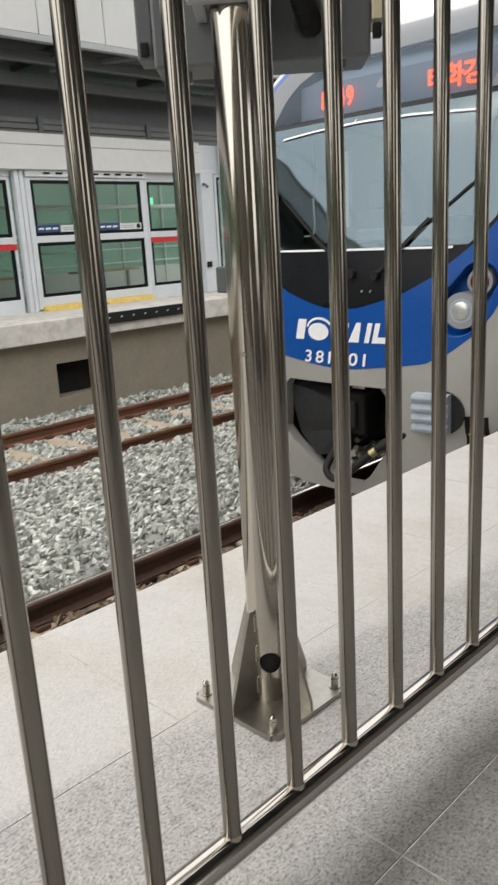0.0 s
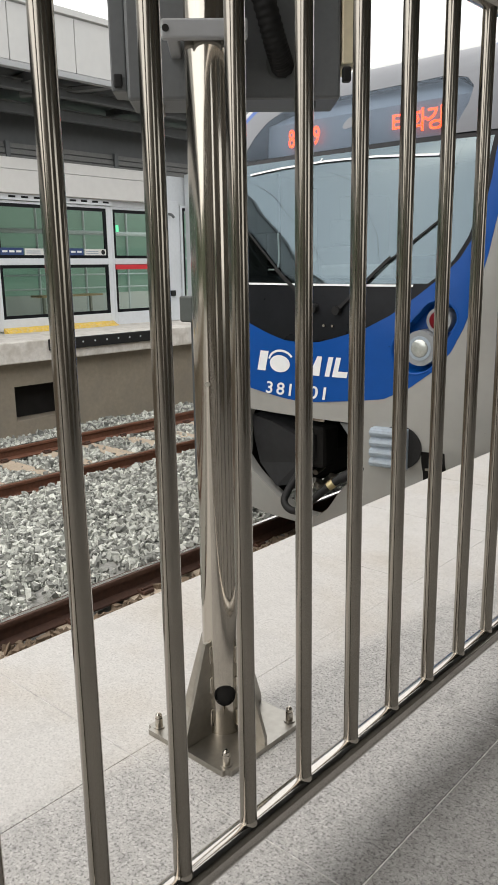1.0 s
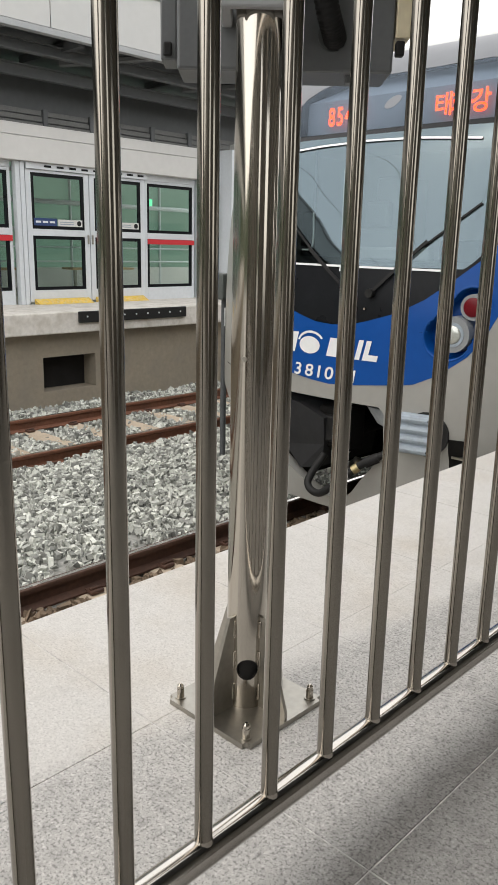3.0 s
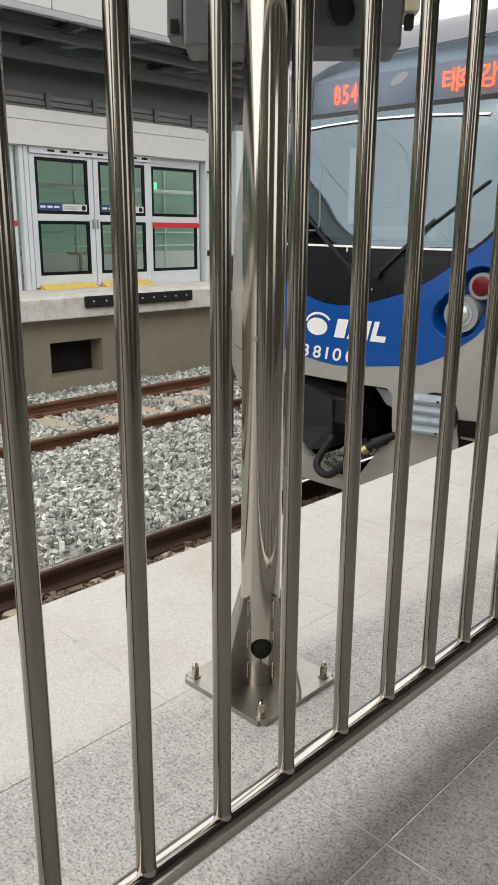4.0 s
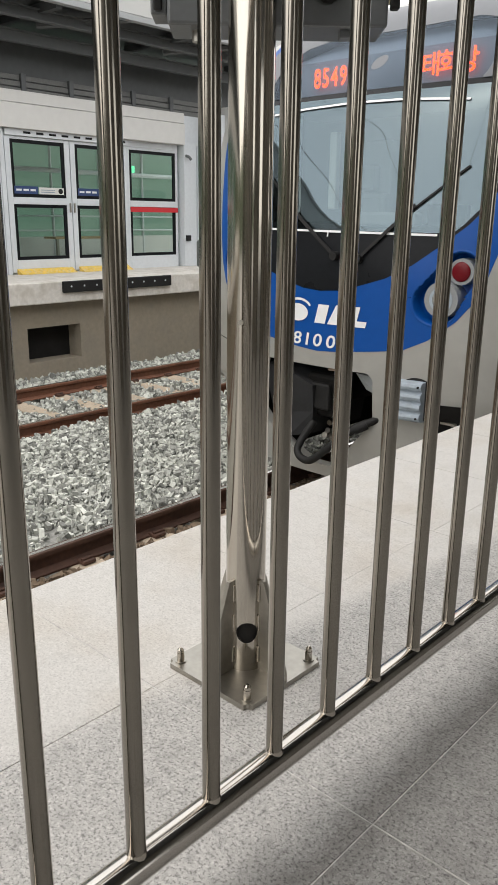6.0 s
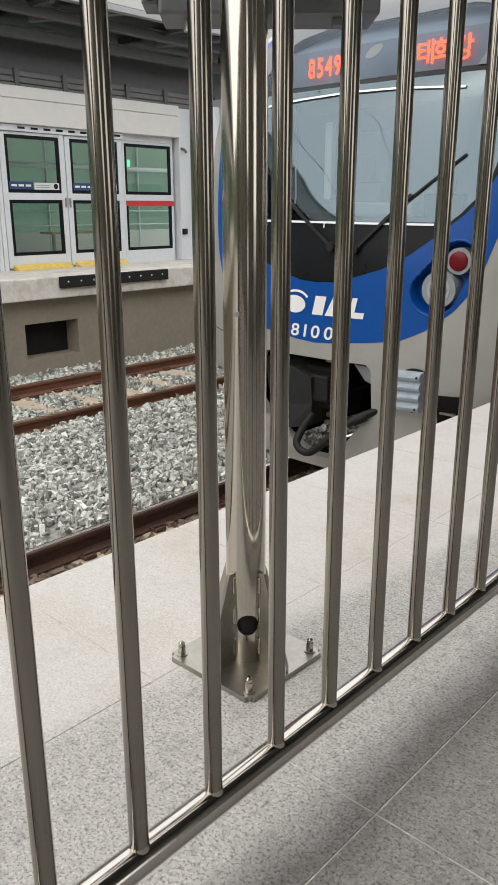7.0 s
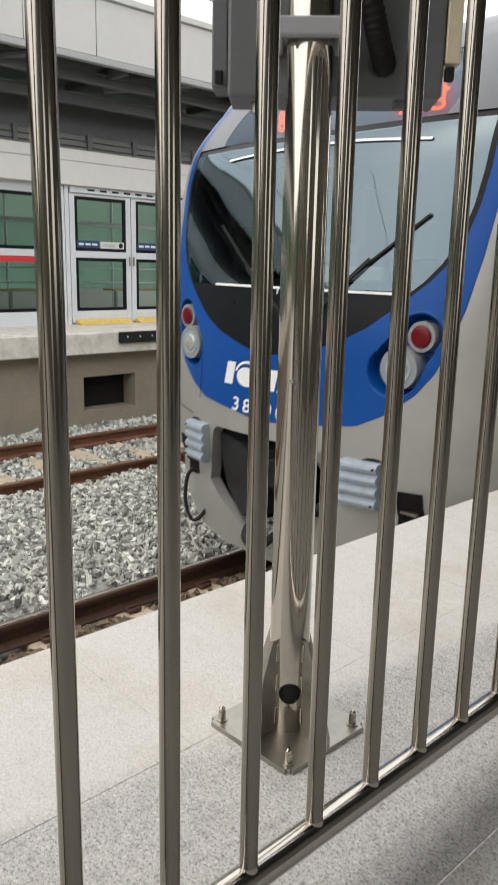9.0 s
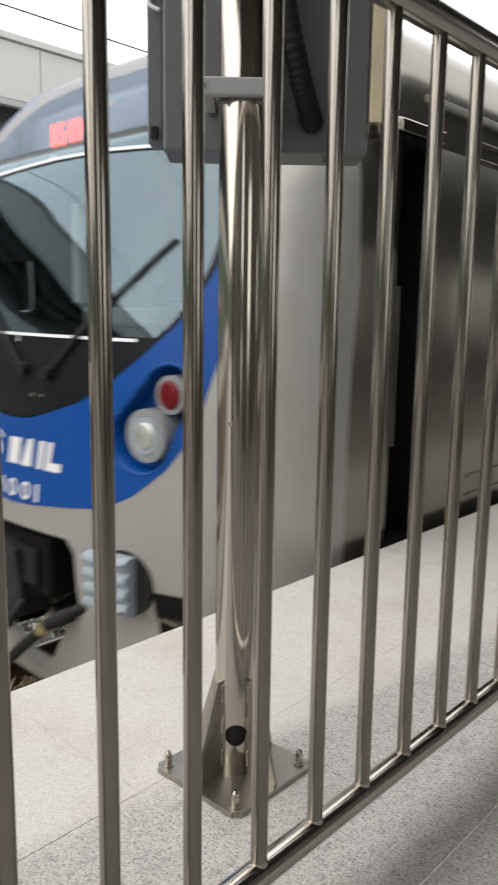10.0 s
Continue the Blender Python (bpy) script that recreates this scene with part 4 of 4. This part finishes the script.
patch("hood_seam", steps(1.752, 1.79, 0.0127), lambda z: -SCREEN_X(z), SCREEN_X, 40, BLACK, train, "dark seam above the windscreen", -0.006)
for s in (-1, 1):
    patch("hood", steps(1.79, 2.25), (lambda z: -SCREEN_X(z)) if s < 0 else HOOD_X, (lambda z: -HOOD_X(z)) if s < 0 else SCREEN_X, 14, HOOD, train, "blue-grey hood", 0.003)
patch("hood", steps(2.25, 2.5), lambda z: -SCREEN_X(z), SCREEN_X, 30, HOOD, train, "blue-grey hood", 0.003)
patch("display_window", steps(1.79, 2.25), lambda z: -HOOD_X(z), HOOD_X, 36, DISPLAY, train, "grey glass over the destination display", 0.001)
put("display_board", [(-0.9, 0.52, 1.81), (0.9, 0.52, 1.81), (0.9, 0.54, 2.09), (-0.9, 0.54, 2.09), (-0.6, 0.82, 2.26), (0.6, 0.82, 2.26)], [(0, 1, 2, 3), (3, 2, 5, 4)], BOARD, train, "grey board behind the display glass")
patch("display_sensor", steps(1.94, 2.05, 0.01), lambda z: -math.sqrt(max(0, 0.055 ** 2 - (z - 1.995) ** 2)) - 0.001, lambda z: math.sqrt(max(0, 0.055 ** 2 - (z - 1.995) ** 2)) + 0.001, 8, HOOD, train, "round grey sensor window", 0.004)

# car body behind the front, with a recessed cab door on the platform side
BACK, DA, DB, DZ = 19.5, 0.69, 0.99, 1.73


def body_width(z):
    """Half the car's width behind the cab: an upright side, then a rounded shoulder."""
    upright = half_width(DZ)
    if z < 1.95:
        return max(upright, half_width(z))
    return upright + (half_width(2.76) - upright) * min(1.0, (z - 1.95) / 0.81) ** 2


for s in (-1, 1):
    for y0, y1, za, zb, nm in ((None, DA, -0.18, DZ, "side_panel"), (DB, BACK, -0.18, DZ, "side_panel"), (DA, DB, -0.18, -0.1, "sill_panel"), (None, BACK, DZ, 2.76, "roof_side")):
        zs = steps(za, zb, 0.08)
        v, f = [], []
        for z in zs:
            hw = half_width(z)
            ya = nose(hw, z) if y0 is None else y0
            if nm == "roof_side":
                v += [(s * hw, ya, z), (s * body_width(z), max(DA, ya + 0.25), z), (s * body_width(z), y1, z)]
            else:
                v += [(s * hw, ya, z), (s * hw, y1, z)]
        n = 3 if nm == "roof_side" else 2
        for i in range(len(zs) - 1):
            for j in range(n - 1):
                q = (n * i + j, n * i + j + 1, n * i + n + j + 1, n * i + n + j)
                f.append(q if s > 0 else q[::-1])
        put(nm, v, f, SIDE, train, smooth=True)
    xi = s * 1.56
    door = box("cab_door", (min(xi - s * 0.2, xi - s * 0.24), DA, -0.1), (max(xi - s * 0.2, xi - s * 0.24), DB, DZ), SIDE, train, 0.0, "recessed steel cab door with a dark window")
    box("door_window", (min(xi - s * 0.194, xi - s * 0.199), DA + 0.05, 0.7), (max(xi - s * 0.194, xi - s * 0.199), DB - 0.06, 1.6), BLACK, door, 0.0)
    # the recess's shade is put into the near-black jambs, step and lintel
    for y in (DA, DB):
        box("door_jamb", (min(xi - s * 0.2, xi - s * 0.004), y - 0.012, -0.1), (max(xi - s * 0.2, xi - s * 0.004), y + 0.012, DZ), UNDER, door, 0.0)
    box("door_step", (min(xi - s * 0.2, xi - s * 0.002), DA, -0.1), (max(xi - s * 0.2, xi - s * 0.002), DB, -0.05), UNDER, door, 0.0)
    box("door_lintel", (min(xi - s * 0.2, xi - s * 0.004), DA, DZ - 0.05), (max(xi - s * 0.2, xi - s * 0.004), DB, DZ - 0.022), UNDER, door, 0.0)
    box("door_head", (min(xi + s * 0.02, xi - s * 0.08), DA - 0.03, DZ - 0.02), (max(xi + s * 0.02, xi - s * 0.08), DB + 0.03, DZ + 0.035), POLISHED, door, 0.006)
    rod("grab_rail", (xi - s * 0.03, DA + 0.07, 0.4), (xi - s * 0.03, DA + 0.07, 1.1), 0.009, SIDE, door, 10)
    box("door_label", (min(xi - s * 0.19, xi - s * 0.2), DA + 0.2, 0.83), (max(xi - s * 0.19, xi - s * 0.2), DA + 0.26, 0.98), PALE_TRIM, door, 0.0)
    for y in (3.4, 6.9, 10.4, 13.9):
        box("passenger_door", (min(xi, xi + s * 0.012), y, -0.1), (max(xi, xi + s * 0.012), y + 1.3, 1.75), SIDE, train, 0.005)
        box("side_window", (min(xi, xi + s * 0.016), y + 1.6, 0.75), (max(xi, xi + s * 0.016), y + 3.1, 1.6), BLACK, train, 0.005)
    for z in (0.06, 0.16, 1.72, 1.8):
        xb = s * body_width(z) if z > DZ else s * half_width(z)
        box("side_bead", (min(xb - s * 0.01, xb + s * 0.01), 1.45, z), (max(xb - s * 0.01, xb + s * 0.01), BACK, z + 0.018), SIDE, train, 0.003)
    xb = s * body_width(1.9)
    box("roof_gutter", (min(xb - s * 0.06, xb + s * 0.02), 1.0, 1.9), (max(xb - s * 0.06, xb + s * 0.02), BACK, 1.93), SILVER, train, 0.004)
box("rear_wall", (-1.5, BACK - 0.03, -0.2), (1.5, BACK, 2.3), SIDE, train, 0.0)
box("underframe", (-1.1, 1.4, -0.55), (1.1, BACK, -0.245), UNDER, train, 0.02, "dark underframe")
box("floor_pan", (-1.45, 0.75, -0.24), (1.45, BACK, -0.2), UNDER, train, 0.0)
for y in (2.6, 4.7):
    for x in (-0.75, 0.75):
        w = rod("wheel", (x - 0.065, y, RAIL_Z + 0.43), (x + 0.065, y, RAIL_Z + 0.43), 0.43, UNDER, train, 32, label="steel wheel in the bogie")

# cab interior
box("cab_back_wall", (-1.45, 1.35, 0.1), (1.45, 1.4, 1.9), SEAT, train, 0.0, "grey wall behind the cab")
box("cab_ceiling", (-1.2, 0.25, 1.77), (1.2, 1.4, 1.8), SEAT, train, 0.0)
put("dashboard", [(-1.0, 0.12, 0.83), (1.0, 0.12, 0.83), (1.15, 0.6, 0.92), (-1.15, 0.6, 0.92), (-1.15, 0.62, 0.3), (1.15, 0.62, 0.3)], [(0, 1, 2, 3), (3, 2, 5, 4)], UNDER, train, "dark cab dashboard")
seat = box("driver_seat", (-0.65, 0.85, 0.5), (-0.2, 0.98, 1.15), SEAT, train, 0.04, "grey driver's seat")
box("headrest", (-0.54, 0.86, 1.16), (-0.31, 0.95, 1.36), SEAT, seat, 0.03)
box("cab_pillar", (-0.5, 0.5, 1.02), (-0.43, 0.56, 1.58), PALE_TRIM, train, 0.01, "grey cab pillar")
tube("cab_grab_pole", [(-0.62, 0.3, 1.25), (-0.62, 0.3, 1.0), (-0.72, 0.3, 0.97)], 0.007, WHITE, train)
box("cab_cabinet", (-0.5, 0.95, 0.95), (-0.22, 1.3, 1.55), SEAT, train, 0.02, "grey cab cabinet")
box("dash_panel", (-0.3, 0.42, 0.9), (0.35, 0.52, 1.0), SEAT, train, 0.02, "grey instrument panel")
box("dash_screen", (0.45, 0.4, 0.9), (0.75, 0.46, 1.05), BLACK, train, 0.01, "black dashboard screen")
box("sun_blind", (-0.95, 0.3, 1.25), (-0.62, 0.33, 1.7), UNDER, train, 0.01)


def decal(name, mesh_pts, faces, mat, parent, label="", out=0.008):
    return put(name, [(x, nose(x, z, out), z) for x, z in mesh_pts], faces, mat, parent, label)


def bar_decal(name, x0, z0, x1, z1, width, mat, parent, label="", out=0.008, thick=0.006):
    k = 14
    d = Vector((x1 - x0, z1 - z0)).normalized()
    nx_, nz_ = -d.y * width / 2, d.x * width / 2
    v, f = [], []
    for i in range(k + 1):
        x, z = x0 + (x1 - x0) * i / k, z0 + (z1 - z0) * i / k
        for sx in (-1, 1):
            xx, zz = x + sx * nx_, z + sx * nz_
            v += [(xx, nose(xx, zz, out), zz), (xx, nose(xx, zz, out + thick), zz)]
    for i in range(k):
        a, b = 4 * i, 4 * i + 4
        f += [(a + 1, a + 3, b + 3, b + 1), (a, a + 1, b + 1, b), (a + 2, b + 2, b + 3, a + 3)]
    return put(name, v, f, mat, parent, label)


bar_decal("lower_trim", -0.6, 0.872, 0.815, 0.857, 0.014, WHITE, train, "white trim line across the screen")
top_pts = [(-0.72, 1.675), (-0.4, 1.695), (0.0, 1.705), (0.4, 1.695), (0.86, 1.662)]
for (a, b), (c, d) in zip(top_pts, top_pts[1:]):
    bar_decal("upper_trim", a, b, c, d, 0.014, WHITE, train, "white trim line at the screen's top")
bar_decal("trim_tick", -0.06, 1.70, -0.05, 1.73, 0.01, WHITE, train)
bar_decal("trim_tick", 0.02, 0.87, 0.02, 0.83, 0.008, WHITE, train)

for x0, z0, x1, z1, bx, bz in ((0.3, 0.695, 0.65, 1.04, 0.948, 1.27), (0.11, 0.707, -0.28, 0.98, -0.63, 1.25)):
    wiper = empty("wiper")
    wiper.parent = train
    bar_decal("arm", x0, z0, x1, z1, 0.021, RUBBER, wiper, "black wiper arm", 0.018, 0.012)
    bar_decal("blade", x0 + (x1 - x0) * 0.75, z0 + (z1 - z0) * 0.75, bx, bz, 0.012, RUBBER, wiper, "black wiper blade", 0.012, 0.01)
    rod("pivot", (x0, nose(x0, z0), z0), (x0, nose(x0, z0, 0.045), z0), 0.03, RUBBER, wiper, 14)
for x in (0.2, 0.268):
    rod("washer_jet", (x, nose(x, 0.59), 0.59), (x, nose(x, 0.59, 0.02), 0.59), 0.009, POLISHED, train, 10)

# lamp clusters in blue oval housings
for s in (-1, 1):
    (ax, az), (bx, bz) = LAMP_A, LAMP_B
    ring_pts = []
    d = Vector((bx - ax, bz - az)).normalized()
    nrm = Vector((-d.y, d.x))
    for k in range(24):
        a = math.pi * k / 23
        ring_pts.append(Vector((bx, bz)) + LAMP_RB * (-math.cos(a) * nrm + math.sin(a) * d))
    for k in range(24):
        a = math.pi + math.pi * k / 23
        ring_pts.append(Vector((ax, az)) + LAMP_RA * (-math.cos(a) * nrm + math.sin(a) * d))
    cen = Vector(((ax + bx) / 2, (az + bz) / 2))
    v, f = [], []
    for scale_, out in ((1.0, 0.003), (0.985, 0.0055), (0.95, 0.0055), (0.925, -0.004), (0.915, -0.075), (0.88, -0.1), (0.6, -0.105), (0.3, -0.105), (0.0, -0.105)):
        for p in ring_pts:
            q = cen + (p - cen) * scale_
            v.append((s * q.x, nose(q.x, q.y, out), q.y))
    k_ = len(ring_pts)
    for i in range(8):
        for k in range(k_):
            q = (i * k_ + k, i * k_ + (k + 1) % k_, (i + 1) * k_ + (k + 1) % k_, (i + 1) * k_ + k)
            f.append(q if s < 0 else q[::-1])
    cluster = put("lamp_housing", v, f, BLUE, train, "deep blue recessed oval lamp housing", smooth=True)
    for x, z, r, lens, nm, back in ((0.974, 0.64, 0.085, LAMP_RED, "tail_lamp", 0.088), (0.876, 0.464, 0.118, LAMP_WHITE, "head_lamp", 0.105)):
        y = nose(x, z, -0.1)
        aim = Vector((s * 0.08, -1, 0.0)).normalized()
        c = Vector((s * x, y, z))
        ringo = smooth_by_angle(part(nm, rod_bm(c - aim * 0.03, c + aim * back, r, 32, r * 0.96), BEZEL, cluster, "pale grey lamp bezel"))
        if lens is LAMP_WHITE:
            rod("inner_ring", c + aim * (back - 0.01), c + aim * (back + 0.004), r * 0.66, VENT, ringo, 28)
        bm = bmesh.new()
        m = Matrix.Translation(c + aim * (back + 0.004)) @ aim.to_track_quat("Z", "Y").to_matrix().to_4x4() @ Matrix.Diagonal((1, 1, 0.22, 1))
        bmesh.ops.create_uvsphere(bm, u_segments=24, v_segments=10, radius=r * (0.72 if lens is LAMP_RED else 0.5), matrix=m)
        part("lens", bm, lens, ringo, "dark red lens" if lens is LAMP_RED else "clear white lens", smooth=True)


def lettering(word, name, x0, z0, height, mat, parent, spacing=1.0, shear=0.0, out=0.009, label="", widen=1.0, bold=0.0, flat=None, turned=False, span=None):
    """Raised characters on the curved front, each one a part."""
    glyphs = []
    for ch in word:
        cu = bpy.data.curves.new("glyph", "FONT")
        cu.body, cu.size, cu.shear, cu.offset = ch, height * 1.37, shear, bold
        ob = new("glyph", cu)
        me = bpy.data.meshes.new_from_object(ob.evaluated_get(bpy.context.evaluated_depsgraph_get()))
        pts = [(v.co.x * widen, v.co.y) for v in me.vertices]
        if ch == "6" and turned:
            top, side = max(q[1] for q in pts) + min(q[1] for q in pts), max(q[0] for q in pts)
            pts = [(side - x, top - z) for x, z in pts]
        polys = [tuple(p.vertices) for p in me.polygons]
        bpy.data.objects.remove(ob)
        lo, hi = min(p[0] for p in pts), max(p[0] for p in pts)
        glyphs.append(([(x - lo, z) for x, z in pts], polys, hi - lo))
    pen, gap = x0, height * 0.2 * spacing
    if span:
        gap = (span - sum(g[2] for g in glyphs)) / (len(glyphs) - 1)
    for pts, polys, wide in glyphs:
        flat_pts = [(pen + x, z0 + z) for x, z in pts]
        if flat is None:
            decal(name, flat_pts, polys, mat, parent, label, out)
        else:
            put(name, [(x, flat, z) for x, z in flat_pts], polys, mat, parent, label)
        pen += wide + gap


lettering("381001", "digit", -0.325, 0.08, 0.09, WHITE, train, 1.0, 0.1, label="white painted numeral", widen=1.32, bold=0.002, span=0.557)
lettering("8546", "led_digit", -0.662, 1.902, 0.135, LED, train, 0.55, label="orange lit digit", widen=0.72, bold=0.002, flat=0.49, turned=True, span=0.3)  # a turned 6 is the 9
lettering("태화강", "led_character", 0.276, 1.9, 0.118, LED, train, 0.35, label="orange lit character", widen=1.02, bold=0.002, flat=0.49, span=0.412)

# operator's mark, as plain white shapes
def blob(name, pts):
    decal(name, pts, [tuple(range(len(pts)))], WHITE, train, "white painted mark")


sl = 0.22
for x0, x1, za, zb, lean in ((-0.4, -0.312, 0.235, 0.37, sl), (0.0, 0.095, 0.235, 0.355, sl), (0.115, 0.205, 0.235, 0.36, 0.5),
                             (0.25, 0.29, 0.235, 0.36, sl), (0.312, 0.352, 0.235, 0.36, sl), (0.352, 0.43, 0.235, 0.265, sl)):
    x0, x1, za, zb = (-0.418 + (x0 + 0.4) * 0.971, -0.418 + (x1 + 0.4) * 0.971, za + 0.007, zb + 0.018)
    blob("mark_stroke", [(x0, za), (x1, za), (x1 + lean * (zb - za) * (0.3 if lean == 0.5 else 1), zb), (x0 + lean * (zb - za), zb)])
for seg in range(2):
    c0, c1 = (-0.19, 0.303) if seg == 0 else (-0.18, 0.321), (0.098, 0.062) if seg == 0 else (0.125, 0.085)
    if seg == 0:
        blob("mark_disc", [(c0[0] + c1[0] * math.cos(a), c0[1] + c1[1] * math.sin(a)) for a in (2 * math.pi * k / 28 for k in range(28))])
    else:
        pts = [(c0[0] + c1[0] * math.cos(a), c0[1] + c1[1] * math.sin(a)) for a in (math.pi * (0.15 + 0.8 * k / 16) for k in range(17))]
        pts += [(c0[0] + 0.86 * c1[0] * math.cos(a), c0[1] + 0.8 * c1[1] * math.sin(a)) for a in (math.pi * (0.95 - 0.8 * k / 16) for k in range(17))]
        decal("mark_arc", pts, [(k, k + 1, 32 - k, 33 - k) for k in range(16)], WHITE, train, "white painted mark")

# coupler pocket: rim, dark inside, gear
rim_v, rim_f = [], []
outline = [(HOLE_L(z), z) for z in HOLE] + [(HOLE_R(z), z) for z in reversed(HOLE)]
for x, z in outline:
    rim_v += [(x, nose(x, z), z), (x, nose(x, z) + 0.09, z)]
for k in range(len(outline)):
    a, b = 2 * k, 2 * ((k + 1) % len(outline))
    rim_f.append((a, b, b + 1, a + 1))
put("pocket_rim", rim_v, rim_f, SILVER, train)
box("pocket_roof", (-0.9, 0.0, -0.1), (0.9, 1.6, -0.08), UNDER, train, 0.0)
coupler = rod("coupler", (0, 0.7, -0.3), (0, 0.05, -0.3), 0.09, UNDER, train, 16, label="black coupler")
box("coupler_head", (-0.16, -0.12, -0.46), (0.14, 0.08, -0.14), UNDER, coupler, 0.03)
box("coupler_face", (-0.1, -0.16, -0.4), (0.08, -0.1, -0.2), RUBBER, coupler, 0.02)
CANVAS = material("black_canvas_cover", (0.013, 0.0135, 0.015), 0.75, vary=0.35, grain=14, blotch=5, bump=0.4)
cv = [(-0.56, -0.1, -0.13), (-0.3, -0.16, -0.15), (-0.04, -0.2, -0.22), (-0.05, -0.17, -0.42), (-0.08, -0.14, -0.6), (-0.3, -0.13, -0.66), (-0.52, -0.06, -0.52), (-0.55, -0.09, -0.33)]
put("coupler_flap", cv + [(x, 0.5, z + (0.05 if z > -0.3 else 0.0)) for x, y, z in cv],
    [(0, 1, 7), (1, 2, 3), (1, 3, 7), (3, 4, 5), (3, 5, 6), (3, 6, 7)] + [((k + 1) % 8, k, 8 + k, 8 + (k + 1) % 8) for k in range(8)], CANVAS, train, "black canvas coupler cover")
put("pocket_bracket", [(0.28, -0.12, -0.09), (0.46, -0.12, -0.1), (0.46, -0.12, -0.22), (0.36, -0.1, -0.2), (0.28, 0.2, -0.09), (0.46, 0.2, -0.1), (0.46, 0.2, -0.22), (0.36, 0.2, -0.2)],
    [(0, 3, 2, 1), (4, 5, 6, 7), (0, 1, 5, 4), (1, 2, 6, 5), (2, 3, 7, 6), (3, 0, 4, 7)], BEZEL, train, "grey bracket inside the coupler pocket")
box("hook_block", (-0.02, -0.06, -0.13), (0.1, 0.1, -0.085), POLISHED, train, 0.01, "bright worn steel block")
# dark plates added beside the coupler pocket to keep light out
for s in (-1, 1):
    box("pocket_shade_plate", (min(s * 0.66, s * 0.7), 0.0, -0.9), (max(s * 0.66, s * 0.7), 1.6, -0.08), UNDER, train, 0.0)
tube("brake_hose", [(0.5, -0.14, -0.38), (0.36, -0.25, -0.47), (0.2, -0.31, -0.62), (0.04, -0.32, -0.745), (-0.09, -0.29, -0.69), (-0.06, -0.14, -0.5)], 0.028, RUBBER, train, "black brake hose")
rod("hose_joint", (0.37, -0.243, -0.464), (0.44, -0.19, -0.42), 0.038, RUBBER, train, 12)
rod("hose_ferrule", (0.3, -0.275, -0.522), (0.335, -0.26, -0.491), 0.034, BRASS, train, 14, label="brass hose ferrule")
for k in range(7):
    x, z = rng.uniform(-0.1, 0.35), rng.uniform(-0.66, -0.5)
    rod("pipe_fitting", (x, 0.0, z), (x + rng.uniform(-0.1, 0.1), 0.12, z + rng.uniform(-0.08, 0.08)), 0.022, PLATE, train, 10)
for s in (-1, 1):
    vent = empty("anti_climber")
    vent.parent = train
    v, f, rows_ = [], [], []
    for i in range(9):
        x = 0.602 + 0.236 * i / 8
        y = nose(x, -0.2)
        ring_ = [(0.0, -0.068)]
        for k in range(4):
            for dz, o in ((0.004, 0.052), (0.016, 0.07), (0.034, 0.076), (0.052, 0.07), (0.064, 0.052)):
                ring_.append((o, -0.068 - 0.068 * k - dz))
        ring_.append((0.0, -0.344))
        rows_.append(len(ring_))
        v += [(s * x, y - o, z) for o, z in ring_]
    m_ = rows_[0]
    for i in range(8):
        for j in range(m_ - 1):
            q = (m_ * i + j, m_ * i + j + 1, m_ * i + m_ + j + 1, m_ * i + m_ + j)
            f.append(q if s < 0 else q[::-1])
    f += [tuple(range(m_)) if s > 0 else tuple(range(m_ - 1, -1, -1)), tuple(8 * m_ + k for k in (range(m_ - 1, -1, -1) if s > 0 else range(m_)))]
    put("ribbed_casting", v, f, VENT, vent, "pale blue-grey ribbed casting")
    for z in (-0.1, -0.31):
        x = 0.82
        rod("casting_bolt", (s * x, nose(x, -0.2) - 0.06, z), (s * x, nose(x, -0.2) - 0.08, z), 0.008, RUBBER, vent, 8)
    c = Vector((s * 0.755, nose(0.755, -0.2), -0.2))
    rod("rubber_pad", c + Vector((0, 0.1, 0)), c + Vector((s * 0.02, -0.005, 0)), 0.15, RUBBER, vent, 28)
    lo_x, hi_x = (0.915, 1.06) if s > 0 else (-1.06, -0.915)
    # flat near-black patch painted for the shade in the step recess
    patch("step_recess_shade", steps(-0.42, -0.215), lambda z: lo_x, lambda z: hi_x, 8, UNDER, train, "near-black patch painted for the step recess's shade", 0.003)
    box("step_plate", (lo_x + 0.02, nose(1.0, -0.33) - 0.03, -0.345), (hi_x - 0.02, nose(1.0, -0.33), -0.33), PLATE, train, 0.0)
bar_decal("panel_seam", -0.82, -0.03, -1.3, 0.03, 0.007, BLACK, train, out=0.0005, thick=0.0012)
tube("jumper_cable", [(-0.84, -0.06, -0.42), (-0.88, -0.13, -0.5), (-0.88, -0.15, -0.7), (-0.83, -0.12, -0.83), (-0.77, -0.06, -0.76), (-0.76, 0.0, -0.62)], 0.014, RUBBER, train, "black jumper cable loop")
box("cable_socket", (-0.9, -0.1, -0.48), (-0.79, 0.0, -0.38), UNDER, train, 0.01)
bar_decal("panel_seam", -0.72, 0.1, -0.7, 0.42, 0.006, BLACK, train, out=0.0035, thick=0.0012)

def motions():
    stops = [(0.0, 3.755), (2.5, 3.755), (5.0, 3.755), (7.0, 3.753), (7.5, 3.73), (8.0, 3.615), (8.5, 3.21), (9.0, 2.742), (9.5, 2.14), (10.0, 1.355)]
    walk(train, [(t, pose(TRACK_X, y, 0)) for t, y in stops])



motions()
